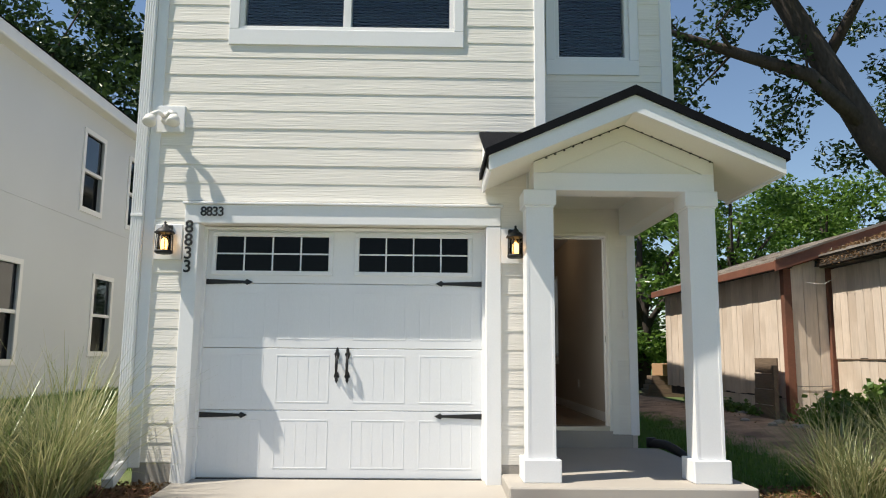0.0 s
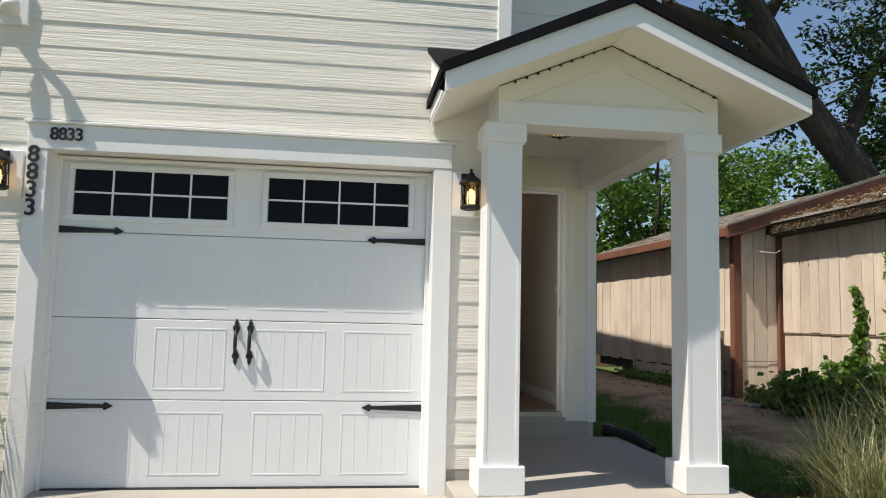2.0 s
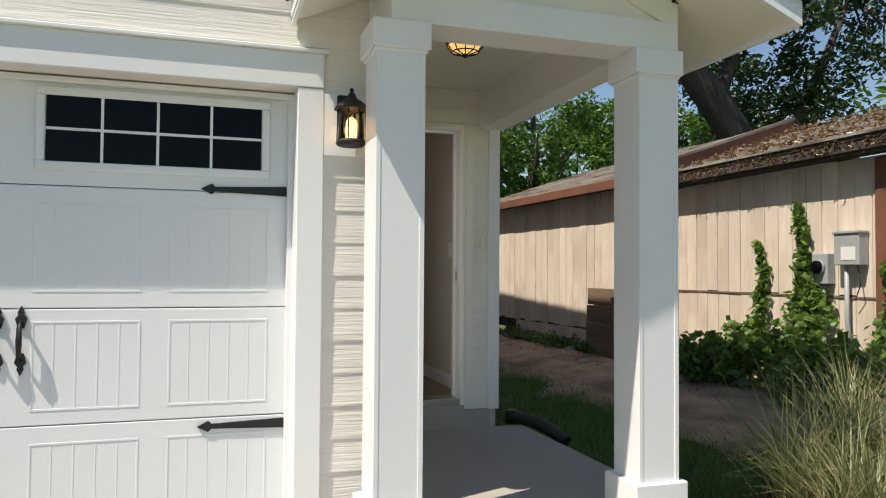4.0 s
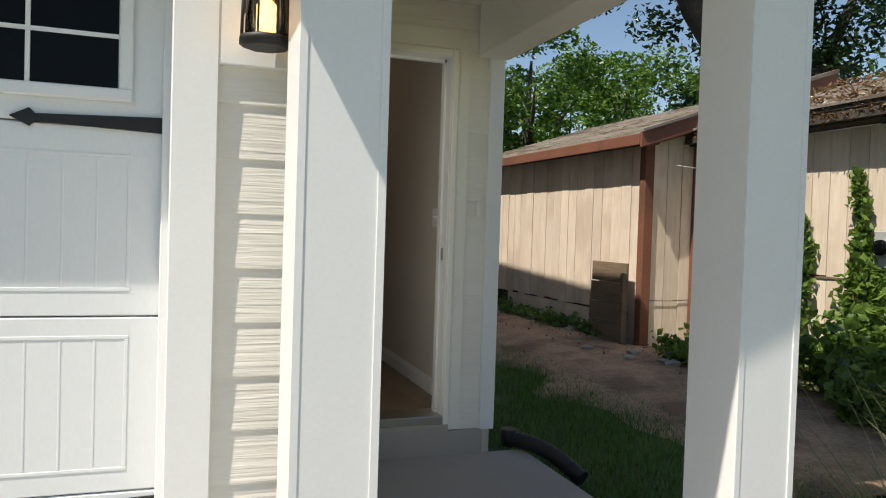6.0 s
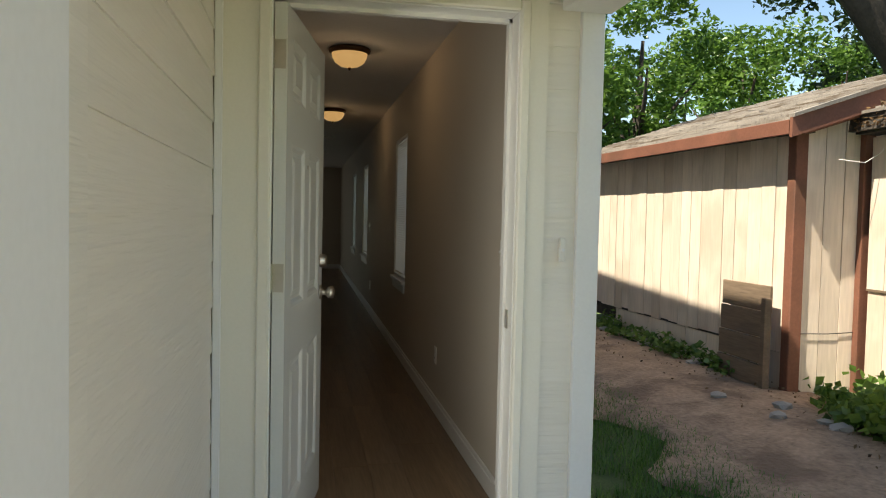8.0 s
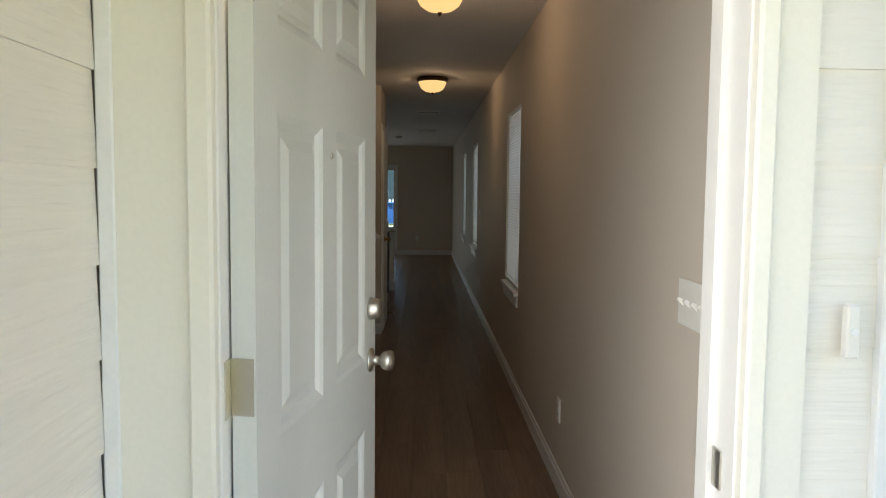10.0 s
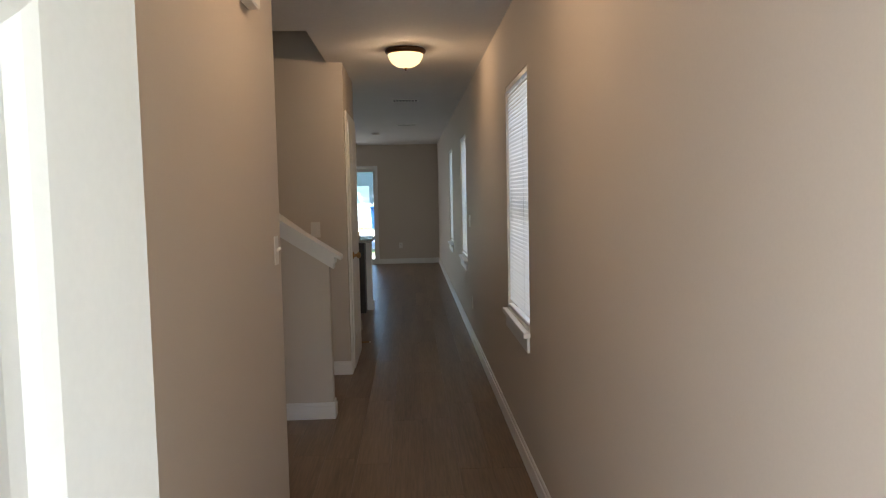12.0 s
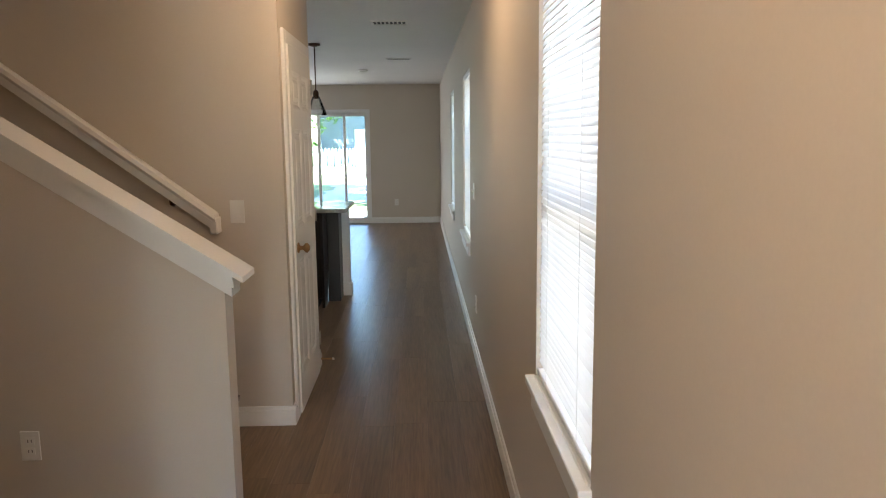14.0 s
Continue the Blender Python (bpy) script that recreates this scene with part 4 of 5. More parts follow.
for i in range(5):
    zs = [0, *[v for r in CROWS for v in r], 2.02] if i % 2 else [0, 2.02]
    for k in range(0, len(zs), 2):
        box(leaf, us[i], us[i + 1], -0.035, 0.0, zs[k], zs[k + 1])
bmesh.ops.remove_doubles(leaf, verts=leaf.verts, dist=1e-5)
cl = part("door_leaf", leaf, INTRIM, cd)
panels(cl, INTRIM, CR, CROWS, 0.035)
part("knob", turned([(0.03, 0.0), (0.03, 0.006), (0.013, 0.012), (0.012, 0.03), (0.025, 0.04), (0.028, 0.052), (0.012, 0.066)], 20, pose(0.062, -0.035, 0.93, 90)), BRASS, cd, "antique brass knob")
for z in (0.18, 1.0, 1.80):
    part("hinge", tube([(cw + 0.002, -0.040, z), (cw + 0.002, -0.040, z + 0.09)], [0.007, 0.007], 8), STEEL, cd)
sp = thing("door_stop", (2.936, 9.0, FLOOR + 0.05), "small brass spring door stop on the baseboard", "door stop")
part("spring", tube([(0, 0, 0), (0.075, 0, 0)], [0.006, 0.006], 8), BRASS, sp)
part("rubber_tip", tube([(0.075, 0, 0), (0.088, 0, 0)], [0.008, 0.007], 8), PLASTIC, sp)


# windows in the hall, with mini blinds
sl = bmesh.new()
v = [sl.verts.new(p) for p in ((-0.0065, 0.0, -0.0135), (-0.0020, 0.0, 0.001), (0.0055, 0.0, 0.0135), (-0.0065, 1.0, -0.0135), (-0.0035, 1.0, 0.001), (0.0055, 1.0, 0.0135))]
sl.faces.new((v[0], v[1], v[4], v[3])), sl.faces.new((v[1], v[2], v[5], v[4]))
SLAT = to_mesh("slat", sl, BLIND)


def hall_window(name, y0, y1, z0, z1):
    w = thing(name, (4.08, y0, z0), "white vinyl sash window with a lowered white mini blind", "window")
    w["kind"] = "structure"
    L, h = y1 - y0, z1 - z0
    fr = bmesh.new()
    for s in ((0.02, 0.09, 0, 0.04, 0, h), (0.02, 0.09, L - 0.04, L, 0, h), (0.02, 0.09, 0.04, L - 0.04, 0, 0.045), (0.02, 0.09, 0.04, L - 0.04, h - 0.04, h), (0.03, 0.08, 0.04, L - 0.04, h * 0.48 - 0.02, h * 0.48 + 0.02)):
        box(fr, *s, bevel=0.003)
    part("window_frame", fr, VINYL, w)
    for a, b in ((0.045, h * 0.48 - 0.02), (h * 0.48 + 0.02, h - 0.04)):
        part("pane", boxes((0.05, 0.055, 0.04, L - 0.04, a, b)), GLASS, w).visible_shadow = False
    part("window_sill", boxes((-0.078, 0.02, 0.002, L - 0.002, -0.022, 0.006), bevel=0.004), INTRIM, w)
    part("apron", boxes((-0.086, -0.0705, 0.0, L, -0.105, -0.024), (-0.105, -0.0705, -0.02, L + 0.02, -0.026, 0.002), bevel=0.003), INTRIM, w)
    bl = part("blind_rail", boxes((-0.068, -0.038, 0.006, L - 0.006, h - 0.03, h - 0.002), bevel=0.002), VINYL, w)
    n = int((h - 0.075) / 0.0215)
    for k in range(n):
        piece("slat", SLAT, bl, Matrix.Translation((-0.053, 0.008 + random.uniform(-0.002, 0.002), h - 0.045 - k * 0.0215)) @ Matrix.Rotation(radians(random.uniform(-4, 4)), 4, "Y") @ Matrix.Diagonal((1, L - 0.016, 1, 1)))
    part("bottom_rail", boxes((-0.067, -0.039, 0.008, L - 0.008, 0.012, 0.032), bevel=0.003), VINYL, w)
    for y in (L * 0.22, L * 0.78):
        part("ladder_cord", boxes((-0.0675, -0.0665, y - 0.001, y + 0.001, 0.03, h - 0.03)), VINYL, w)


for i, (a, b, c, d) in enumerate(WIN):
    hall_window("window_%d" % (i + 1), a, b, c, d)


def dome_lamp(x, y):
    d = thing("dome_ceiling_lamp", (x, y, CEIL), "lit frosted dome ceiling lamp with a bronze rim", "ceiling lamp", "hallway ceiling lamps")
    part("rim", turned([(0.138, 0.0), (0.148, -0.012), (0.143, -0.028), (0.128, -0.038)], 28), BRONZE, d)
    part("dome", turned([(0.125, -0.036), (0.12, -0.064), (0.10, -0.098), (0.065, -0.122), (0.02, -0.132)], 28), DOMEGLOW, d, "glowing warm frosted glass").visible_shadow = False
    bulb = bpy.data.lights.new("hall_bulb", "POINT")
    bulb.energy, bulb.color, bulb.shadow_soft_size = 0.8, (1.0, 0.70, 0.42), 0.03
    new("hall_bulb", bulb).location = (x, y, CEIL - 0.07)
    part("finial", turned([(0.010, -0.130), (0.012, -0.140), (0.004, -0.152)], 10), BRONZE, d)


dome_lamp(3.42, 4.44)
dome_lamp(3.42, 7.47)


def ceiling_vent(x, y, w, l):
    c = thing("ceiling_vent", (x, y, CEIL), "white slotted ceiling air vent", "air vent", "ceiling vents")
    part("frame", boxes((-w / 2, w / 2, -l / 2, -l / 2 + 0.02, -0.008, 0), (-w / 2, w / 2, l / 2 - 0.02, l / 2, -0.008, 0), (-w / 2, -w / 2 + 0.02, -l / 2 + 0.02, l / 2 - 0.02, -0.008, 0), (w / 2 - 0.02, w / 2, -l / 2 + 0.02, l / 2 - 0.02, -0.008, 0)), PLASTIC, c)
    part("backing", boxes((-w / 2 + 0.02, w / 2 - 0.02, -l / 2 + 0.02, l / 2 - 0.02, -0.0015, -0.0005)), BLACK, c)
    k = -w / 2 + 0.04
    while k < w / 2 - 0.03:
        part("louver", boxes((k, k + 0.012, -l / 2 + 0.02, l / 2 - 0.02, -0.008, -0.002)), PLASTIC, c)
        k += 0.034


ceiling_vent(3.40, 10.35, 0.30, 0.2)
ceiling_vent(3.40, 13.2, 0.30, 0.2)
sd = thing("smoke_detector", (2.87, 14.6, CEIL), "small round white smoke detector on the ceiling", "smoke detector")
part("body", turned([(0.065, 0.0), (0.065, -0.02), (0.045, -0.035), (0.01, -0.036)], 18), PLASTIC, sd)


def wall_plate(name, at, turn, w, h, label, category, toggles=0, sockets=0, rocker=0):
    """A plate on a wall; its local -y looks into the room."""
    p = thing(name, at, label, category, turn=turn)
    part("plate", boxes((-w / 2, w / 2, -0.006, 0.0, -h / 2, h / 2), bevel=0.002), PLASTIC, p)
    for k in range(toggles):
        x = (k - (toggles - 1) / 2) * 0.046
        part("toggle", prism([(-0.006, -0.010), (-0.022, 0.006), (-0.018, 0.013), (-0.006, 0.008)], x - 0.005, x + 0.005, "x"), PLASTIC, p)
    if rocker:
        part("rocker", boxes((-0.016, 0.016, -0.010, -0.006, -0.033, 0.033), bevel=0.002), PLASTIC, p)
    for k in range(sockets):
        z = (k - 0.5) * 0.04
        s = part("socket", boxes((-0.017, 0.017, -0.008, -0.006, z - 0.014, z + 0.014), bevel=0.001), PLASTIC, p)
        part("slot", boxes((-0.008, -0.005, -0.0085, -0.008, z - 0.005, z + 0.006), (0.005, 0.008, -0.0085, -0.008, z - 0.005, z + 0.006)), BLACK, s)
    return p


wall_plate("light_switch", (4.01, 2.37, 1.473), -90, 0.208, 0.118, "four-gang white toggle switch plate", "light switch", toggles=4)
wall_plate("wall_outlet", (4.01, 4.09, 0.70), -90, 0.072, 0.116, "white wall outlet near the floor", "outlet", sockets=2)
wall_plate("light_switch", (4.01, 9.30, 1.48), -90, 0.072, 0.116, "white single switch beside the window", "light switch", toggles=1)
wall_plate("wall_outlet", (4.01, 9.15, 0.70), -90, 0.072, 0.116, "white wall outlet near the floor", "outlet", sockets=2)
wall_plate("wall_outlet", (3.21, 17.5, 0.70), 0, 0.072, 0.116, "white wall outlet on the back wall", "outlet", sockets=2)
wall_plate("light_switch", (2.675, 7.96, 1.487), 0, 0.075, 0.12, "white rocker switch beside the handrail", "light switch", rocker=1)
wall_plate("wall_outlet", (2.15, 6.78, 0.73), 0, 0.072, 0.116, "white outlet on the stair half wall", "outlet", sockets=2)
wall_plate("light_switch", (2.88, 5.09, 1.535), 90, 0.072, 0.116, "white single toggle switch near the wall's end", "light switch", toggles=1)
ch = thing("door_chime", (2.88, 4.66, 2.40), "small white door chime box high on the wall", "door chime")
part("cover", boxes((0.0, 0.045, -0.07, 0.07, 0.0, 0.17), bevel=0.006), PLASTIC, ch)

# kitchen peninsula
pn = thing("kitchen_peninsula", (2.0, 11.05, FLOOR), "dark espresso kitchen peninsula cabinet", "cabinet")
part("body", boxes((-1.1, 0.72, -0.30, 0.34, 0.09, 0.88), bevel=0.003), CABINET, pn)
part("toe_kick", boxes((-1.1, 0.68, -0.25, 0.30, 0.0, 0.09)), BLACK, pn)
part("end_panel", boxes((0.72, 0.745, -0.31, -0.05, 0.0, 0.88), bevel=0.003), CABINET, pn)
part("corner_post", boxes((0.84, 0.93, 0.24, 0.34, 0.0, 0.88), (0.825, 0.945, 0.225, 0.355, 0.0, 0.12), bevel=0.006), INTRIM, pn, "white moulded corner post")
part("side_panel", boxes((0.745, 0.86, -0.02, 0.24, 0.0, 0.88), bevel=0.003), CABINET, pn)
wt = thing("worktop", (2.0, 11.05, FLOOR + 0.88), "pale speckled granite worktop on the peninsula", "worktop")
part("slab", boxes((-1.12, 0.97, -0.36, 0.46, 0.0, 0.035), bevel=0.008), GRANITE, wt)
pd = thing("pendant_lamp", (2.60, 11.7, CEIL), "clear glass pendant lamp on a thin dark stem", "pendant lamp")
part("canopy", turned([(0.06, 0.0), (0.06, -0.018), (0.02, -0.03)], 18), BRONZE, pd)
part("stem", tube([(0, 0, -0.02), (0, 0, -0.46)], [0.006, 0.006], 8), BRONZE, pd)
part("socket", turned([(0.012, -0.45), (0.028, -0.47), (0.03, -0.52), (0.02, -0.54)], 14), BRONZE, pd)
part("shade", turned([(0.028, -0.50), (0.05, -0.55), (0.085, -0.64), (0.105, -0.70)], 20), CLEARDOME, pd, "clear bell glass")

# sliding door at the back
sg = thing("sliding_door", (0, 17.5, FLOOR), "white framed sliding glass door to the back yard", "sliding door")
sg["kind"] = "structure"
hs = SL[3] - FLOOR
bm = boxes((SL[0] - 0.06, SL[0], -0.02, 0.12, 0, hs + 0.06), (SL[1], SL[1] + 0.06, -0.02, 0.12, 0, hs + 0.06), (SL[0], SL[1], -0.02, 0.12, hs, hs + 0.06), (SL[0], SL[1], 0.0, 0.12, 0.0, 0.03), bevel=0.004)
part("frame", bm, VINYL, sg)
for a, b, y in ((-0.2, 0.8, 0.06), (0.78, 1.85, 0.03), (1.83, 2.31, 0.06), (2.29, 2.70, 0.03)):
    pf = part("panel", boxes((a, a + 0.035, y, y + 0.03, 0.03, hs), (b - 0.035, b, y, y + 0.03, 0.03, hs), (a + 0.035, b - 0.035, y, y + 0.03, 0.03, 0.10), (a + 0.035, b - 0.035, y, y + 0.03, hs - 0.06, hs), bevel=0.003), VINYL, sg)
    part("pane", boxes((a + 0.035, b - 0.035, y + 0.012, y + 0.018, 0.10, hs - 0.06)), GLASS, pf).visible_shadow = False
db = thing("doorbell", (4.055, 1.803, 1.52), "small white doorbell button beside the front door", "doorbell")
part("plate", boxes((-0.011, 0.011, -0.02, 0.0, -0.045, 0.045), bevel=0.003), PLASTIC, db)
part("button", turned([(0.006, 0.0), (0.006, 0.004)], 10, pose(0, -0.02, 0.0, 90)), TRIM, db)

# ---- shed across the side yard ----
shed = thing("shed", (7.44, 5.14, 0.05), "weathered tan plywood shed with rust-brown trim", "shed", turn=2.0)


def boards(parent, name, along, at, u0, u1, z0, z1, w, material, thick=0.02, skew=0.0, top=None):
    """Upright boards; along y at x=at, or along x at y=at. Places are in the parent's own space."""
    u, k = u0, 0
    while u < u1 - 0.02:
        e = min(u + w, u1)
        d = random.uniform(-0.004, 0.004)
        hi = (top(u), top(e)) if top else (z1, z1)
        lo = z0 + random.uniform(-0.015, 0.015)
        out = [(u + 0.004, lo), (e - 0.004, lo), (e - 0.004, hi[1]), (u + 0.004, hi[0])]
        part(name, prism(out, at + d, at + d + thick, "x" if along == "y" else "y"), material, parent)
        u, k = e, k + 1


# far block: long side faces the house, gable end faces the street
part("far_core", boxes((0.04, 3.9, 0.06, 5.2, 0.25, 2.32)), DARKWOOD, shed)
boards(shed, "plank", "y", 0.0, 0.06, 5.3, 0.42, 2.40, 0.205, SHEDWOOD)
boards(shed, "skirt_plank", "y", 0.006, 0.06, 3.5, 0.02, 0.40, 0.42, SHEDWOOD)
boards(shed, "gable_plank", "x", 0.0, 0.10, 0.72, 0.03, 2.45, 0.205, SHEDWOOD, top=lambda u: 2.40 + 0.28 * u)
part("corner_post", boxes((-0.03, 0.10, -0.03, 0.08, 0.0, 2.40), bevel=0.008), REDWOOD, shed)
part("inner_post", boxes((0.66, 0.78, -0.06, 0.06, 0.0, 2.42), bevel=0.008), REDWOOD, shed)
part("wire_line", tube([(0.08, -0.012, 0.60), (0.4, -0.014, 0.595), (0.66, -0.012, 0.605)], [0.004] * 3, 5), BLACK, shed)


def plane_roof(name, x0, z0, x1, z1, y0, y1, thick, material, parent, course=0.14):
    """A slope with shingle courses that step down it."""
    n = max(2, int(math.hypot(x1 - x0, z1 - z0) / course))
    for k in range(n):
        f0, f1 = k / n, (k + 1) / n
        xa, za, xb, zb = x0 + (x1 - x0) * f0, z0 + (z1 - z0) * f0, x0 + (x1 - x0) * f1, z0 + (z1 - z0) * f1
        y, j = y0, 0
        cb = bmesh.new()
        while y < y1 - 0.02:
            e = min(y + random.uniform(0.25, 0.4), y1)
            t = 0.018 + random.uniform(-0.004, 0.010)
            prism([(xa - 0.02, za + t + 0.004), (xb + 0.02, zb + 0.012), (xb + 0.02, zb), (xa - 0.02, za)], y + 0.004, e - 0.002, "y", cb)
            y = e
        part(name, cb, material, parent)
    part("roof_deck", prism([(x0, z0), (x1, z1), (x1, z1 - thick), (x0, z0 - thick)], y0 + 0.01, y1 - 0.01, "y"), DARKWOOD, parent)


plane_roof("shingle_course", -0.22, 2.47, 2.6, 3.40, -0.22, 5.5, 0.05, OLDSHINGLE, shed)
plane_roof("shingle_course", 5.4, 2.47, 2.6, 3.40, -0.22, 5.5, 0.05, OLDSHINGLE, shed, 0.5)
part("eave_fascia", boxes((-0.25, -0.22, -0.20, 5.5, 2.36, 2.485), bevel=0.004), REDWOOD, shed)
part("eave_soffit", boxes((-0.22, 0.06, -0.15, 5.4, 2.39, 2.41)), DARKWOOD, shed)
part("rake_board", prism([(-0.25, 2.33), (2.6, 3.27), (2.6, 3.46), (-0.25, 2.50)], -0.25, -0.215, "y"), REDWOOD, shed)
part("rake_trim", prism([(-0.25, 2.50), (2.6, 3.44), (2.6, 3.49), (-0.25, 2.53)], -0.275, -0.20, "y"), OLDSHINGLE, shed)
part("rake_shadow_board", prism([(-0.1, 2.36), (2.6, 3.22), (2.6, 3.32), (-0.1, 2.42)], -0.215, -0.18, "y"), REDWOOD, shed)
part("gable_wall", prism([(0.72, 0.1), (3.9, 0.1), (3.9, 2.9), (2.6, 3.30), (0.72, 2.66)], 0.05, 0.08, "y"), SHEDWOOD, shed)
# near block: a lower lean-to that runs towards the street
lt = thing("lean_to_shed", (8.14, 5.08, 0.05), "tan plywood lean-to with a debris-strewn shingle roof", "shed")
part("core", boxes((0.04, 3.2, -7.2, -0.05, 0.1, 2.3)), DARKWOOD, lt)
boards(lt, "plank", "y", 0.0, -7.2, -0.02, 1.02, 2.38, 0.205, SHEDWOOD)
boards(lt, "lower_plank", "y", 0.008, -7.2, -0.02, 0.02, 1.0, 0.205, SHEDWOOD)
part("seam_batten", boxes((-0.004, 0.004, -7.2, -0.02, 1.0, 1.02)), OLDWOOD, lt)
part("corner_post", boxes((-0.03, 0.06, -3.28, -3.15, 0.0, 2.36), bevel=0.006), REDWOOD, lt)
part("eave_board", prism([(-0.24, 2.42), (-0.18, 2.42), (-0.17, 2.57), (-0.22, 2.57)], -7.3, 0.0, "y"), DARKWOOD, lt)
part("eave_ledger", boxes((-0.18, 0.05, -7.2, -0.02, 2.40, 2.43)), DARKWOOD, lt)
plane_roof("shingle_course", -0.24, 2.56, 2.0, 3.28, -7.3, 0.02, 0.04, OLDSHINGLE, lt)
lit = np.random.default_rng(4)
us_ = lit.uniform(0, 1, 2600) ** 1.3
tagged(new("roof_litter", leaf_mesh("roof_litter", [(7.91 + 2.1 * u, y, 2.65 + 0.72 * u + lit.uniform(0, 0.02)) for u, y in zip(us_, lit.uniform(-2.2, 5.0, 2600))], 0.07, DEADLEAF, narrow=0.35)), "brown fallen leaves on the lean-to roof", "leaf litter", kind="stuff")
tagged(new("eave_moss", leaf_mesh("eave_moss", [(7.895 + lit.normal(0, 0.012), y, 2.53 + lit.normal(0, 0.03)) for y in lit.uniform(0.5, 5.0, 700)], 0.045, DEADLEAF, narrow=0.4)), "dry debris hanging from the lean-to eave", "leaf litter", kind="stuff")

# wooden panel leaning at the shed's corner
wp = thing("wooden_panel", (7.34, 5.19, 0.10), "bare brown plank panel leaning on the shed", "wooden panel")
for k in range(4):
    part("board", boxes((-0.09 + k * 0.012, -0.06 + k * 0.012, 0.03, 0.80, k * 0.245, k * 0.245 + 0.235), bevel=0.004), OLDWOOD, wp)
part("batten", boxes((-0.12, -0.05, 0.0, 0.06, 0.0, 0.86), bevel=0.004), OLDWOOD, wp)
for y, z, m_, n_ in ((8.95, 0.10, FOUNDATION, "concrete_block"), (8.6, 0.10, YELLOWBLOCK, "concrete_block"), (8.25, 0.06, FOUNDATION, "concrete_block")):
    b_ = thing(n_, (7.45, y, z), "tan concrete block under the shed" if m_ is YELLOWBLOCK else "grey concrete block under the shed", "block", "blocks under the shed", turn=random.uniform(-8, 8))
    part("block", boxes((-0.1, 0.1, -0.17, 0.17, 0.0, 0.27), bevel=0.008), m_, b_)
# loose stones and rubble along the shed
for k in range(26):
    r = random.uniform(0.03, 0.09)
    rb_ = bmesh.new()
    bmesh.ops.create_icosphere(rb_, subdivisions=1, radius=r)
    for vv in rb_.verts:
        vv.co = Vector((vv.co.x * random.uniform(0.8, 1.5), vv.co.y * random.uniform(0.8, 1.4), vv.co.z * 0.55))
    x, y = (random.uniform(7.15, 7.4), random.uniform(5.9, 9.2)) if k < 18 else (random.uniform(6.6, 7.6), random.uniform(3.0, 5.0))
    s_ = thing("rubble_stone", (x, y, ground_z(x, y) + 0.06), "loose grey-brown stone on the dirt", "stone", "stones along the shed")
    part("stone", rb_, FOUNDATION if k % 2 else CONCRETE, s_)

# electric boxes on the lean-to
mb = thing("electric_meter", (8.13, 2.52, 1.36), "round grey electric meter on a metal box", "electric meter")
part("box", boxes((-0.10, 0.0, -0.10, 0.10, -0.17, 0.14), bevel=0.006), METERGREY, mb)
part("collar", turned([(0.075, 0.0), (0.075, 0.03)], 20, pose(-0.10, 0, 0.0, 0, -90)), METERGREY, mb)
part("dial", turned([(0.068, 0.03), (0.066, 0.06), (0.03, 0.072)], 20, pose(-0.10, 0, 0.0, 0, -90)), DARKGLASS, mb)
part("conduit", tube([(-0.05, 0, -0.17), (-0.05, 0, -1.2)], [0.024, 0.024], 10), METERGREY, mb)
mb2 = thing("breaker_box", (8.13, 2.17, 1.54), "grey metal breaker box with a pale label", "breaker box")
part("box", boxes((-0.12, 0.0, -0.15, 0.15, -0.16, 0.16), bevel=0.006), METERGREY, mb2)
part("hood", boxes((-0.135, 0.0, -0.16, 0.16, 0.15, 0.175), bevel=0.004), METERGREY, mb2)
part("label_plate", boxes((-0.124, -0.12, -0.11, 0.06, -0.11, 0.02)), PLASTIC, mb2, "pale label with unreadable lines")
part("conduit", tube([(-0.06, 0.05, -0.16), (-0.06, 0.05, -0.7), (-0.05, -0.02, -1.4)], [0.022] * 3, 10), METERGREY, mb2)
part("wire", tube([(-0.06, -0.08, -0.16), (-0.09, -0.14, -0.35), (-0.06, -0.05, -0.5)], [0.006] * 3, 6), BLACK, mb2)
hw = thing("hanging_wire", (7.7, 4.95, 2.45), "thin loose white wire hanging from the shed eave", "wire")
part("wire", tube([(0.55, 0.0, 0.05), (0.42, -0.03, -0.16), (0.25, -0.03, -0.26), (0.0, -0.02, -0.24)], [0.004] * 4, 5), PLASTIC, hw)

# wire gate beyond the breaker box
gt = thing("wire_gate", (8.05, 1.72, 0.05), "grey metal wire gate beside the lean-to", "gate")
part("post", tube([(0, 0, 0), (0, 0, 1.15)], [0.03, 0.03], 10), METERGREY, gt)
part("top_rail", tube([(0, 0, 1.1), (0, -1.1, 1.1)], [0.02, 0.02], 8), METERGREY, gt)
part("bottom_rail", tube([(0, 0, 0.12), (0, -1.1, 0.12)], [0.02, 0.02], 8), METERGREY, gt)
part("end_rail", tube([(0, -1.1, 0.1), (0, -1.1, 1.12)], [0.02, 0.02], 8), METERGREY, gt)
for k in range(14):
    part("wire", tube([(0, -0.04 - 0.078 * k, 0.12), (0, -0.04 - 0.078 * k, 1.1)], [0.003, 0.003], 5), METERGREY, gt)

# things at the far end of the side yard
cb_ = thing("cardboard_box", (7.9, 12.6, 0.62), "battered tan cardboard box on a pile", "box", turn=24)
part("carton", boxes((-0.28, 0.28, -0.2, 0.2, 0.0, 0.3), bevel=0.006), CARD, cb_)
part("flap", boxes((-0.28, 0.28, -0.40, -0.2, 0.28, 0.295)), CARD, cb_)
pile = thing("scrap_pile", (7.9, 12.6, 0.08), "low pile of scrap boards in the yard", "scrap pile")
